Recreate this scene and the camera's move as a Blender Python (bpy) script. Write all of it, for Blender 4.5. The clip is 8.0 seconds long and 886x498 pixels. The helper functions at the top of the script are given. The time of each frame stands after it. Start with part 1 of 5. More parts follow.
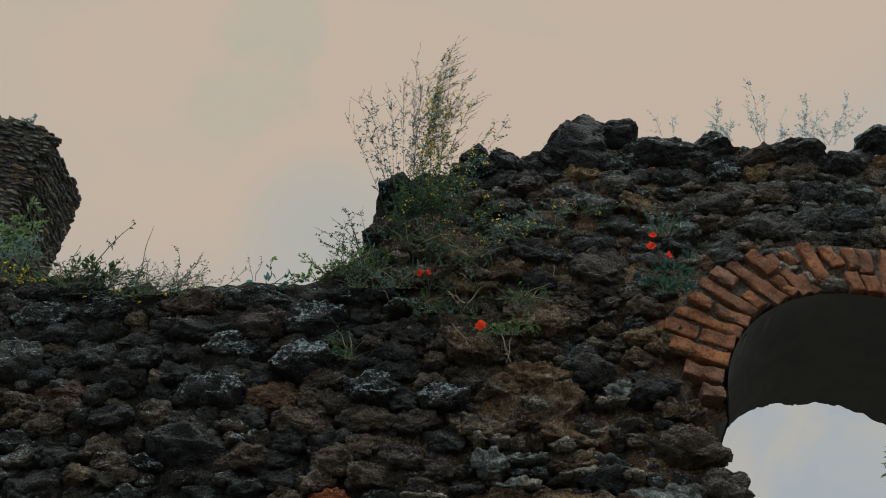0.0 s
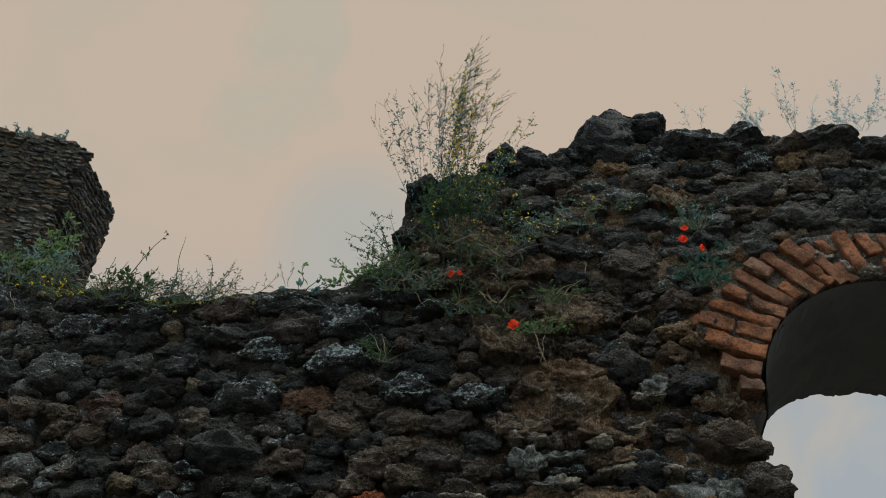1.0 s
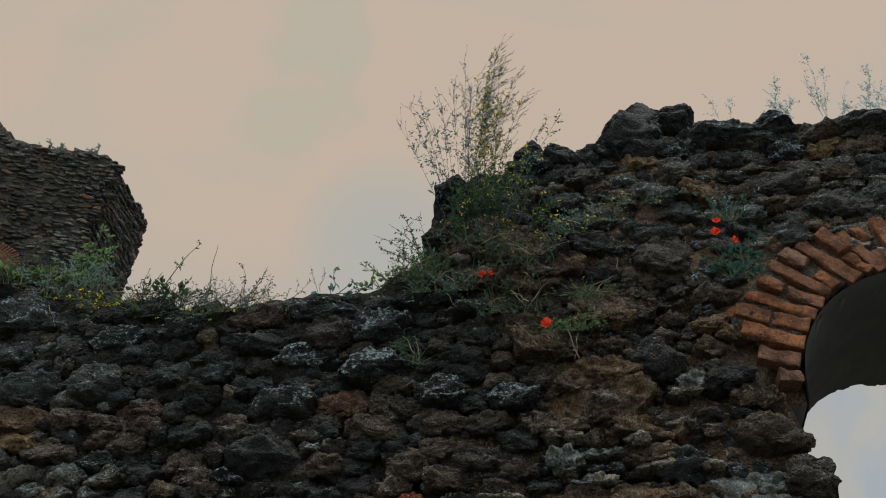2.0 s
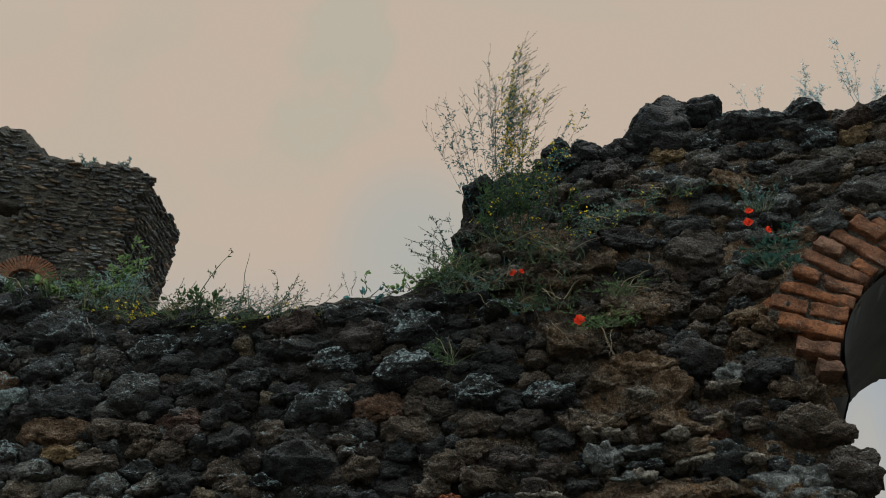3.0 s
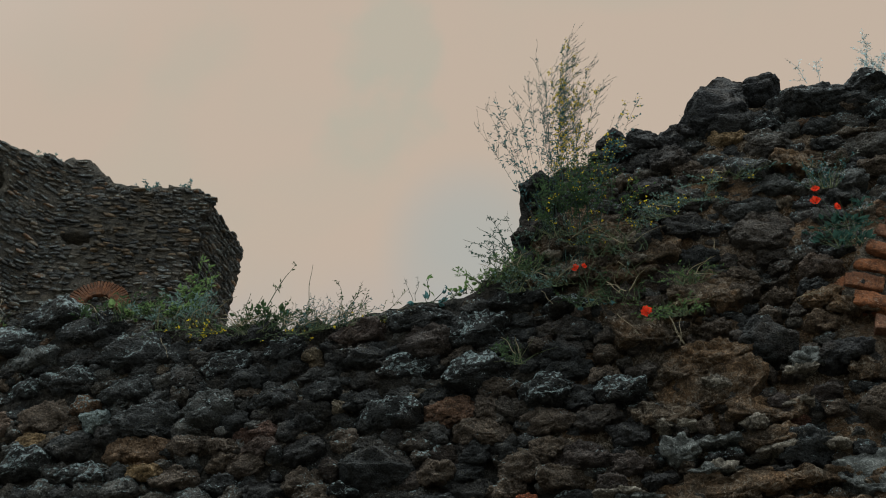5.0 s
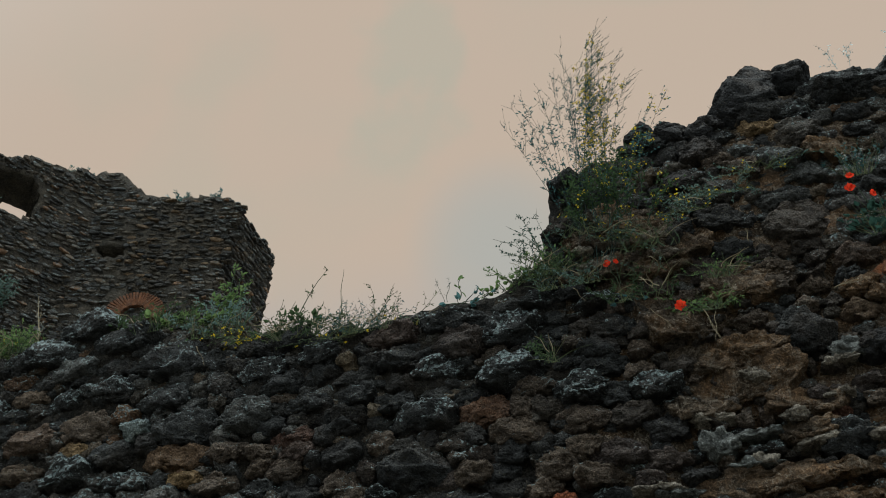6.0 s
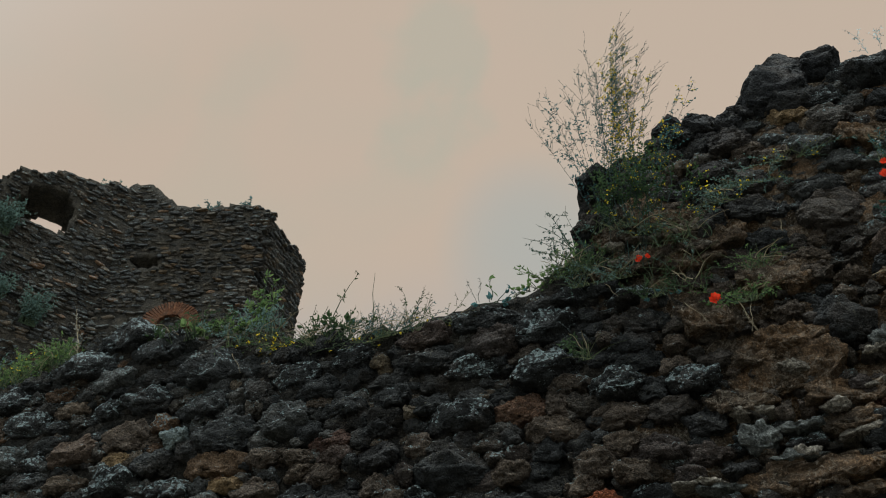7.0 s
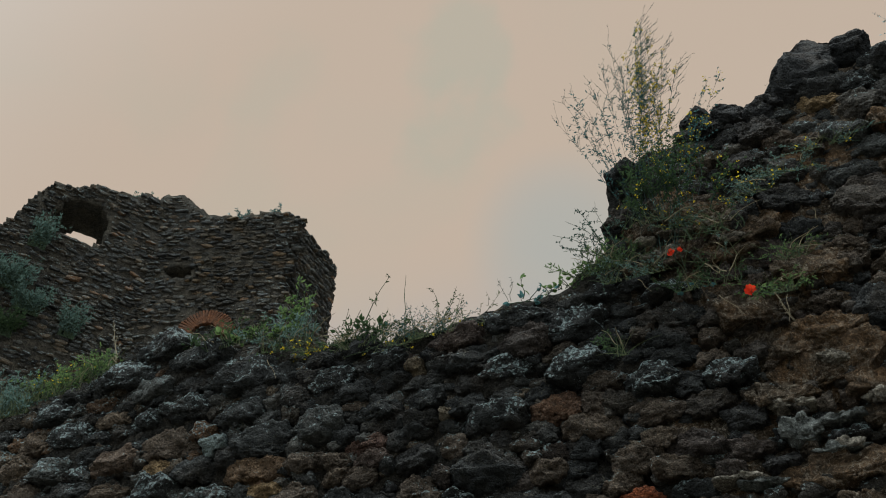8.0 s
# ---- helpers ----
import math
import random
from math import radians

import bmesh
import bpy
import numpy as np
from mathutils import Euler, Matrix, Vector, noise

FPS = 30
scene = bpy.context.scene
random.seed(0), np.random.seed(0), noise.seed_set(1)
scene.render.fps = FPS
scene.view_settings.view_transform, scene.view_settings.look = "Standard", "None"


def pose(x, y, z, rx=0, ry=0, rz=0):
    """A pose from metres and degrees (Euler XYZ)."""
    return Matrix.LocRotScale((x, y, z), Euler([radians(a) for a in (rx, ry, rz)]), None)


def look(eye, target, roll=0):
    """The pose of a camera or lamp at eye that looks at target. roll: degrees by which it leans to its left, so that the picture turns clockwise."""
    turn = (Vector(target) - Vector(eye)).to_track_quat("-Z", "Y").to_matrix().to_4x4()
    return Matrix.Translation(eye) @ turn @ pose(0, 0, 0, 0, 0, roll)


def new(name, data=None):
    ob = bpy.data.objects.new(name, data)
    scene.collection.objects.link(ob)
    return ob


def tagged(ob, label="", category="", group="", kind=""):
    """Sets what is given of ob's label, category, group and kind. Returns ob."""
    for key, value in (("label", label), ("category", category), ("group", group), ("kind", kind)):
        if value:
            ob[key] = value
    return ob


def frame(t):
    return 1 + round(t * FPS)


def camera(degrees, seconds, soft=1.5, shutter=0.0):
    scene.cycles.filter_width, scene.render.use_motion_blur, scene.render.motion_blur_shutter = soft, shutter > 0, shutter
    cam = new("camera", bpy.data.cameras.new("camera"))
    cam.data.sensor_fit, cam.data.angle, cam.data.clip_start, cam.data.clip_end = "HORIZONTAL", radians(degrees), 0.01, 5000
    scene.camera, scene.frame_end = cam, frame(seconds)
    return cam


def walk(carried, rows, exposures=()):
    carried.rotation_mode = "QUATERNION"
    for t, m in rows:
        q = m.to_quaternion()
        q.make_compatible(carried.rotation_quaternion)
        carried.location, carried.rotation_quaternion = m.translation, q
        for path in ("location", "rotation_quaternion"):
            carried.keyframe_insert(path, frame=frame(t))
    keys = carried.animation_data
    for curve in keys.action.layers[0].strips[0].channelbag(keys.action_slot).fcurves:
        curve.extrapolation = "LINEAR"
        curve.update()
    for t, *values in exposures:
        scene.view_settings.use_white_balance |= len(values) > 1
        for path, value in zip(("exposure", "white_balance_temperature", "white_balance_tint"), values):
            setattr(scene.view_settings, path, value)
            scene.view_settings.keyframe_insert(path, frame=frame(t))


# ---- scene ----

# ---------------------------------------------------------------- camera
# A head on a tripod, panned evenly to its left; the lens stands a little ahead of the axis.
cam = camera(55.4, 8.0, soft=1.0)
EYE, PITCH, LEAN, RATE, ARM = 1.5, 43.15, -1.03, 2.7632, 0.0285
TIMES = [0.25 * i for i in range(33)]
walk(cam, [(t, pose(-ARM * math.sin(radians(RATE * t)), ARM * math.cos(radians(RATE * t)) - ARM, EYE,
                    90 + PITCH, LEAN, RATE * t)) for t in TIMES])

# ---------------------------------------------------------------- world and sun
SUN_EL, SUN_AZ = 80.0, 160.0         # high up behind the cloud


COOL_GAP = (-0.150, 0.715, 0.682)      # thinner, cooler cloud low over the wall
# thinner cloud, faintly green: direction, edge, heart, strength
THIN_CLOUD = [((-0.21, 0.522, 0.827), 1.0042, 1.0070, 0.5), ((-0.223, 0.588, 0.778), 1.0042, 1.0070, 0.5), ((-0.515, 0.39, 0.763), 1.000, 1.0066, 0.35), ((-0.403, 0.466, 0.788), 1.003, 1.0066, 0.25)]


def build_world():
    w = bpy.data.worlds.new("overcast_sky")
    w.use_nodes = True
    scene.world = w
    nt = w.node_tree
    nt.nodes.clear()
    N = lambda k: nt.nodes.new(k)
    L = nt.links.new
    out, bg = N("ShaderNodeOutputWorld"), N("ShaderNodeBackground")
    L(bg.outputs[0], out.inputs[0])
    sky = N("ShaderNodeTexSky")
    sky.sky_type = "NISHITA"
    sky.sun_disc = False
    sky.sun_elevation, sky.sun_rotation = radians(SUN_EL), radians(SUN_AZ)
    dim = N("ShaderNodeVectorMath")
    dim.operation = "SCALE"
    dim.inputs["Scale"].default_value = 0.05
    L(sky.outputs[0], dim.inputs[0])
    tc, sep = N("ShaderNodeTexCoord"), N("ShaderNodeSeparateXYZ")
    L(tc.outputs["Generated"], sep.inputs[0])
    # cloud: paler and warmer high up ahead, greyer low down; behind, unseen, cooler and raised to fill the wall
    low = N("ShaderNodeMapRange")
    low.interpolation_type = "SMOOTHSTEP"
    low.inputs["From Min"].default_value, low.inputs["From Max"].default_value = 0.55, 0.73
    lean = N("ShaderNodeMath")
    lean.operation = "MULTIPLY_ADD"
    lean.inputs[1].default_value = -0.13
    L(sep.outputs["X"], lean.inputs[0])
    L(sep.outputs["Z"], lean.inputs[2])
    L(lean.outputs[0], low.inputs["Value"])
    ahead = N("ShaderNodeMapRange")
    ahead.interpolation_type = "SMOOTHSTEP"
    ahead.inputs["From Min"].default_value, ahead.inputs["From Max"].default_value = -0.5, 0.45
    L(sep.outputs["Y"], ahead.inputs["Value"])
    n1 = N("ShaderNodeTexNoise")
    n1.inputs["Scale"].default_value, n1.inputs["Detail"].default_value = 3.4, 3.0
    n1.inputs["Distortion"].default_value = 0.6
    L(tc.outputs["Generated"], n1.inputs["Vector"])
    patch = N("ShaderNodeMapRange")
    patch.interpolation_type = "SMOOTHSTEP"
    patch.inputs["From Min"].default_value, patch.inputs["From Max"].default_value = 0.54, 0.68
    L(n1.outputs[0], patch.inputs["Value"])

    def mixc(fac, a, b):
        m = N("ShaderNodeMix")
        m.data_type = "RGBA"
        if isinstance(fac, float):
            m.inputs[0].default_value = fac
        else:
            L(fac, m.inputs[0])
        for sock, v in ((m.inputs[6], a), (m.inputs[7], b)):
            if isinstance(v, tuple):
                sock.default_value = (*v, 1)
            else:
                L(v, sock)
        return m.outputs[2]

    soft, wob = N("ShaderNodeTexNoise"), N("ShaderNodeVectorMath")      # frays the edges of the thin places
    soft.inputs["Scale"].default_value, soft.inputs["Detail"].default_value = 9.0, 4.0
    L(tc.outputs["Generated"], soft.inputs["Vector"])
    wob.operation = "MULTIPLY_ADD"
    wob.inputs[1].default_value = (0.012, 0.012, 0.012)
    L(soft.outputs["Color"], wob.inputs[0])
    L(tc.outputs["Generated"], wob.inputs[2])
    warm = mixc(patch.outputs[0], (0.570, 0.463, 0.368), (0.545, 0.464, 0.370))
    gap, near = N("ShaderNodeVectorMath"), N("ShaderNodeMapRange")
    gap.operation = "DOT_PRODUCT"
    gap.inputs[1].default_value = COOL_GAP
    L(tc.outputs["Generated"], gap.inputs[0])
    near.interpolation_type = "SMOOTHSTEP"
    near.inputs["From Min"].default_value, near.inputs["From Max"].default_value, near.inputs["To Max"].default_value = 0.9915, 0.9998, 0.8
    L(gap.outputs["Value"], near.inputs["Value"])
    warm = mixc(near.outputs[0], warm, (0.43, 0.45, 0.42))
    for way, lo, hi, much in THIN_CLOUD:
        d2, k2 = N("ShaderNodeVectorMath"), N("ShaderNodeMapRange")
        d2.operation = "DOT_PRODUCT"
        d2.inputs[1].default_value = way
        L(wob.outputs[0], d2.inputs[0])
        k2.interpolation_type = "SMOOTHSTEP"
        k2.inputs["From Min"].default_value, k2.inputs["From Max"].default_value, k2.inputs["To Max"].default_value = lo, hi, much
        L(d2.outputs["Value"], k2.inputs["Value"])
        warm = mixc(k2.outputs[0], warm, (0.455, 0.462, 0.375))
    n2 = N("ShaderNodeTexNoise")
    n2.inputs["Scale"].default_value, n2.inputs["Detail"].default_value, n2.inputs["Distortion"].default_value = 6.0, 3.0, 0.8
    L(tc.outputs["Generated"], n2.inputs["Vector"])
    streak = N("ShaderNodeMapRange")
    streak.interpolation_type = "SMOOTHSTEP"
    streak.inputs["From Min"].default_value, streak.inputs["From Max"].default_value = 0.38, 0.62
    L(n2.outputs[0], streak.inputs["Value"])
    grey = mixc(streak.outputs[0], (0.385, 0.425, 0.455), (0.47, 0.455, 0.415))
    front = mixc(low.outputs[0], grey, warm)
    cloud = mixc(ahead.outputs[0], (1.02, 1.18, 1.24), front)
    # an overcast sky is brightest overhead
    top = N("ShaderNodeMapRange")
    top.interpolation_type = "SMOOTHSTEP"
    top.inputs["From Min"].default_value, top.inputs["From Max"].default_value = 0.90, 1.0
    L(sep.outputs["Z"], top.inputs["Value"])
    cloud = mixc(top.outputs[0], cloud, (1.25, 1.45, 1.55))
    L(mixc(0.94, dim.outputs[0], cloud), bg.inputs[0])
    bg.inputs[1].default_value = 1.0


build_world()
sun = new("sun", bpy.data.lights.new("sun", "SUN"))
sun.data.energy, sun.data.angle, sun.data.color = 4.8, radians(40), (0.91, 1.0, 1.0)
_az, _el = radians(SUN_AZ), radians(SUN_EL)
sun.matrix_world = look((0, 0, 30), (-30 * math.sin(_az) * math.cos(_el), -30 * math.cos(_az) * math.cos(_el), 30 - 30 * math.sin(_el)))


# ---------------------------------------------------------------- materials
class Nodes:
    def __init__(self, name, rough=0.9, spec=0.25):
        self.mat = bpy.data.materials.new(name)
        self.mat.use_nodes = True
        self.t = self.mat.node_tree
        self.b = self.t.nodes["Principled BSDF"]
        self.b.inputs["Roughness"].default_value = rough
        self.b.inputs["Specular IOR Level"].default_value = spec
        self.pos = self.node("ShaderNodeNewGeometry").outputs["Position"]

    def node(self, kind):
        return self.t.nodes.new(kind)

    def put(self, sock, v):
        if isinstance(v, (int, float)):
            sock.default_value = v
        elif isinstance(v, tuple):
            sock.default_value = (*v, 1) if len(v) == 3 and sock.type == "RGBA" else v
        else:
            self.t.links.new(v, sock)

    def noise(self, scale, detail=4.0, rough=0.6, vec=None, dist=0.0):
        n = self.node("ShaderNodeTexNoise")
        n.inputs["Scale"].default_value, n.inputs["Detail"].default_value = scale, detail
        n.inputs["Roughness"].default_value, n.inputs["Distortion"].default_value = rough, dist
        self.put(n.inputs["Vector"], vec or self.pos)
        return n.outputs[0]

    def voronoi(self, scale):
        n = self.node("ShaderNodeTexVoronoi")
        n.inputs["Scale"].default_value = scale
        self.put(n.inputs["Vector"], self.pos)
        return n.outputs["Distance"]

    def ramp(self, v, lo, hi, a=0.0, b=1.0):
        n = self.node("ShaderNodeMapRange")
        n.interpolation_type = "SMOOTHSTEP"
        for k, x in (("From Min", lo), ("From Max", hi), ("To Min", a), ("To Max", b)):
            n.inputs[k].default_value = x
        self.put(n.inputs["Value"], v)
        return n.outputs[0]

    def math(self, op, a, b=0.0):
        n = self.node("ShaderNodeMath")
        n.operation = op
        self.put(n.inputs[0], a)
        self.put(n.inputs[1], b)
        return n.outputs[0]

    def mix(self, fac, a, b, blend="MIX"):
        n = self.node("ShaderNodeMix")
        n.data_type, n.blend_type = "RGBA", blend
        self.put(n.inputs[0], fac)
        self.put(n.inputs[6], a)
        self.put(n.inputs[7], b)
        return n.outputs[2]

    def scale(self, col, f):
        n = self.node("ShaderNodeVectorMath")
        n.operation = "SCALE"
        self.put(n.inputs[0], col)
        self.put(n.inputs["Scale"], f)
        return n.outputs[0]

    def bump(self, height, strength, distance):
        n = self.node("ShaderNodeBump")
        n.inputs["Strength"].default_value, n.inputs["Distance"].default_value = strength, distance
        self.put(n.inputs["Height"], height)
        self.t.links.new(n.outputs[0], self.b.inputs["Normal"])

    def done(self, col):
        self.put(self.b.inputs["Base Color"], col)
        return self.mat


def rock_material(name, joined, gain=1.0):
    """Pitted volcanic rubble. Single stones take their tint from the object's colour, joined ones from a random per island."""
    m = Nodes(name, 0.92, 0.2)
    if joined:
        r = m.node("ShaderNodeNewGeometry").outputs["Random Per Island"]
        cr = m.node("ShaderNodeValToRGB")
        cr.color_ramp.interpolation = "CONSTANT"
        e = cr.color_ramp.elements
        e[0].position, e[0].color = 0.0, (0.054, 0.054, 0.052, 1)
        e[1].position, e[1].color = 0.35, (0.078, 0.067, 0.055, 1)
        for p, c in ((0.58, (0.082, 0.078, 0.070, 1)), (0.74, (0.12, 0.092, 0.066, 1)), (0.87, (0.055, 0.054, 0.053, 1)), (0.97, (0.17, 0.10, 0.06, 1))):
            k = e.new(p)
            k.color = c
        m.put(cr.inputs[0], r)
        tint, extra = m.scale(cr.outputs[0], m.ramp(m.noise(1.1, 4), 0.36, 0.64, 0.75 * gain, 1.9 * gain)), m.math("MULTIPLY", r, 0.1)
    else:
        oi = m.node("ShaderNodeObjectInfo")
        tint, extra = oi.outputs["Color"], m.math("MULTIPLY", m.math("SUBTRACT", oi.outputs["Alpha"], 0.5), 0.40)
    big, mid, fine = m.noise(7, 4), m.noise(48, 6, 0.75), m.noise(240, 4, 0.8)
    col = m.mix(m.ramp(big, 0.35, 0.68), m.scale(tint, 0.75), m.scale(tint, 1.2))
    col = m.mix(m.ramp(m.noise(4.5, 3), 0.52, 0.68, 0, 0.40), col, m.scale(m.mix(0.5, tint, (0.150, 0.100, 0.066)), 0.9))
    # low spots of the relief are coloured darker, as if shaded
    col = m.mix(m.ramp(mid, 0.38, 0.54, 0.8, 0.0), col, m.scale(col, 0.40))
    # grit: sharp pale grains, and shade painted into small hollows
    col = m.mix(m.ramp(m.voronoi(210), 0.34, 0.20, 0, 0.6), col, m.scale(col, 0.4))
    col = m.mix(m.ramp(fine, 0.54, 0.61, 0, 0.8), col, m.scale(col, 3.0))
    nz = m.node("ShaderNodeSeparateXYZ")
    m.put(nz.inputs[0], m.node("ShaderNodeNewGeometry").outputs["Normal"])
    want = m.math("ADD", m.math("MULTIPLY", nz.outputs["Z"], 0.22), extra)
    spread = m.math("ADD", m.noise(13, 8, 0.7), want)
    # olive-brown crust, thickest on the upper edges
    bed = m.math("ADD", m.noise(5.5, 3), m.math("MULTIPLY", nz.outputs["Z"], 0.10))
    crust = m.math("MULTIPLY", m.ramp(m.noise(80, 7, 0.85), 0.56, 0.62), m.ramp(bed, 0.46, 0.60))
    col = m.mix(m.math("MULTIPLY", crust, 0.65), col, (0.215, 0.195, 0.140))
    area = m.ramp(spread, 0.59, 0.65)
    lcol = m.mix(m.ramp(m.noise(95, 6, 0.8), 0.42, 0.58), (0.11, 0.145, 0.145), (0.40, 0.48, 0.475))
    # rosettes with sharp rims, run together where the lichen is thick
    rim = m.math("ADD", m.voronoi(62), m.math("MULTIPLY", m.noise(170, 4, 0.8), 0.55))
    lich = m.math("MULTIPLY", area, m.ramp(m.math("SUBTRACT", rim, m.ramp(spread, 0.66, 0.90, 0, 0.35)), 0.70, 0.62))
    col = m.mix(m.math("MULTIPLY", lich, 0.9), col, lcol)
    dots = m.ramp(m.math("ADD", m.voronoi(88), m.math("MULTIPLY", m.noise(200, 3), 0.35)), 0.39, 0.35)
    dots = m.math("MULTIPLY", dots, m.ramp(m.math("ADD", spread, m.math("MULTIPLY", m.noise(6, 2), 0.3)), 0.68, 0.77))
    col = m.mix(m.math("MULTIPLY", dots, 0.85), col, (0.34, 0.40, 0.40))
    pits = m.math("ADD", m.ramp(m.voronoi(60), 0.0, 0.5), m.math("MULTIPLY", m.ramp(m.voronoi(150), 0.0, 0.5), 0.6))
    h = m.math("ADD", m.math("MULTIPLY", mid, 1.3), m.math("ADD", m.math("MULTIPLY", fine, 0.7), m.math("MULTIPLY", pits, 0.9)))
    m.bump(h, 1.0, 0.055)
    return m.done(col)


def earth_material(name, a, b, c, bump=0.02):
    """Crumbling lime mortar and earth: two tones, pale grains, coarse relief with shade painted into its hollows."""
    m = Nodes(name, 0.97, 0.12)
    n1, n2, n3 = m.noise(5, 4), m.noise(30, 7, 0.8), m.noise(130, 5, 0.75)
    col = m.mix(m.ramp(n1, 0.36, 0.66), a, b)
    col = m.mix(m.ramp(n2, 0.42, 0.56, 0.85, 0.0), col, m.scale(col, 0.38))
    col = m.mix(m.ramp(n3, 0.52, 0.60, 0, 0.8), col, m.scale(col, 2.6))
    col = m.mix(m.ramp(m.voronoi(70), 0.30, 0.12, 0, 0.7), col, m.scale(col, 0.4))
    grains = m.math("MULTIPLY", m.ramp(m.noise(48, 6, 0.8), 0.555, 0.60), m.ramp(m.noise(3.5, 3), 0.40, 0.58))
    col = m.mix(m.math("MULTIPLY", grains, 0.8), col, c)
    vein = m.ramp(m.math("ABSOLUTE", m.math("SUBTRACT", m.noise(11, 6, 0.65, None, 0.8), 0.5)), 0.030, 0.010)
    vein = m.math("MULTIPLY", vein, m.ramp(m.noise(45, 5, 0.8), 0.42, 0.50))
    col = m.mix(m.math("MULTIPLY", vein, 0.3), col, c)
    m.bump(m.math("ADD", m.math("MULTIPLY", n2, 1.3), m.math("ADD", m.math("MULTIPLY", n3, 1.3), m.math("MULTIPLY", vein, 0.25))), 1.0, bump)
    return m.done(col)


def brick_material(name, dull=1.0):
    m = Nodes(name, 0.96, 0.08)
    oi = m.node("ShaderNodeObjectInfo")
    rnd = oi.outputs["Random"]
    base = m.mix(rnd, (0.245, 0.092, 0.041), (0.14, 0.066, 0.040))
    base = m.mix(m.ramp(rnd, 0.84, 0.88, 0, 0.7), base, (0.19, 0.105, 0.070))
    base = m.scale(base, dull)
    n1, n2, n3 = m.noise(16, 5, 0.7), m.noise(70, 5, 0.7), m.noise(230, 3, 0.7)
    col = m.mix(m.ramp(n1, 0.36, 0.62), m.scale(base, 0.5), m.scale(base, 1.3))
    col = m.mix(m.ramp(m.noise(9, 4), 0.50, 0.66, 0, 0.65), col, (0.085, 0.050, 0.036))
    col = m.mix(m.ramp(n3, 0.56, 0.68, 0, 0.6), col, (0.42, 0.27, 0.18))
    col = m.mix(m.ramp(n2, 0.36, 0.52, 0.7, 0), col, (0.070, 0.038, 0.027))
    col = m.mix(m.ramp(m.noise(26, 6, 0.8), 0.58, 0.68, 0, 0.55), col, (0.27, 0.22, 0.18))
    m.bump(m.math("ADD", n2, m.math("MULTIPLY", n3, 0.6)), 1.0, 0.012)
    return m.done(col)


def leaf_material(name, a, b, trans=0.3):
    m = Nodes(name, 0.85, 0.08)
    r = m.node("ShaderNodeNewGeometry").outputs["Random Per Island"]
    col = m.mix(r, a, b)
    m.b.inputs["Transmission Weight"].default_value = 0.0
    col = m.mix(m.ramp(m.noise(60, 2), 0.4, 0.7, 0, 0.4), col, m.scale(col, 0.6))
    m.done(col)
    tr, add = m.node("ShaderNodeBsdfTranslucent"), m.node("ShaderNodeMixShader")
    m.put(tr.inputs[0], m.scale(col, 1.4))
    add.inputs[0].default_value = trans
    out = m.t.nodes["Material Output"]
    m.t.links.new(m.b.outputs[0], add.inputs[1])
    m.t.links.new(tr.outputs[0], add.inputs[2])
    m.t.links.new(add.outputs[0], out.inputs[0])
    return m.mat


ROCK = rock_material("volcanic_rubble", False)
ROCK_FAR = rock_material("volcanic_rubble_mixed", True)
# Same mix as ROCK_FAR; gain would paint the tower brighter, 1.0 adds nothing.
TOWER_STONE = rock_material("volcanic_rubble_tower", True, 1.0)
MORTAR = earth_material("brown_lime_mortar", (0.092, 0.068, 0.047), (0.19, 0.112, 0.060), (0.50, 0.42, 0.33), 0.035)
# Near-black colour standing for shade in the low wall's open gaps.
GAP_SHADE = earth_material("gap_shade_mortar", (0.030, 0.028, 0.025), (0.046, 0.039, 0.031), (0.12, 0.105, 0.085), 0.03)
TOWER_MORTAR = earth_material("grey_brown_tower_mortar", (0.046, 0.042, 0.036), (0.074, 0.062, 0.047), (0.20, 0.175, 0.14), 0.04)
# The shade under the vault, painted as an even near-black colour.
_v = Nodes("vault_shade", 0.97, 0.05)
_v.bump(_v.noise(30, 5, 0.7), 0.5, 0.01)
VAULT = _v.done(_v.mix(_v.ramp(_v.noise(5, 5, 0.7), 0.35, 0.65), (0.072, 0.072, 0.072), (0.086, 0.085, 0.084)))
JOINT = earth_material("grey_joint_mortar", (0.085, 0.072, 0.058), (0.13, 0.105, 0.08), (0.30, 0.26, 0.21), 0.02)
CRUST = earth_material("pale_lime_crust", (0.18, 0.155, 0.125), (0.30, 0.26, 0.21), (0.50, 0.44, 0.36), 0.015)
PALE_MORTAR = earth_material("pale_lime_mortar", (0.15, 0.158, 0.148), (0.205, 0.21, 0.195), (0.31, 0.31, 0.285), 0.02)
# Out of view; pale so that it bounces light onto the stones' undersides.
GROUND = earth_material("unseen_bounce_ground", (0.27, 0.245, 0.21), (0.22, 0.215, 0.17), (0.40, 0.37, 0.33), 0.03)
BRICK = brick_material("fired_brick")
# The arch's brick colours at half brightness.
BRICK_DULL = brick_material("dull_far_brick", 0.5)
LEAF = leaf_material("fresh_green_leaf", (0.066, 0.120, 0.044), (0.13, 0.185, 0.070), 0.42)
LEAF_BLUE = leaf_material("blue_green_leaf", (0.030, 0.085, 0.085), (0.075, 0.150, 0.150), 0.40)
LEAF_WISP = leaf_material("grey_green_twig", (0.07, 0.11, 0.105), (0.15, 0.18, 0.155), 0.4)
LEAF_TEAL = leaf_material("grey_blue_shrub_leaf", (0.075, 0.125, 0.110), (0.125, 0.18, 0.155), 0.4)
LEAF_PALE = leaf_material("pale_grey_green_leaf", (0.26, 0.35, 0.36), (0.42, 0.51, 0.51), 0.55)
LEAF_DARK = leaf_material("dark_green_leaf", (0.028, 0.054, 0.024), (0.054, 0.084, 0.036), 0.35)
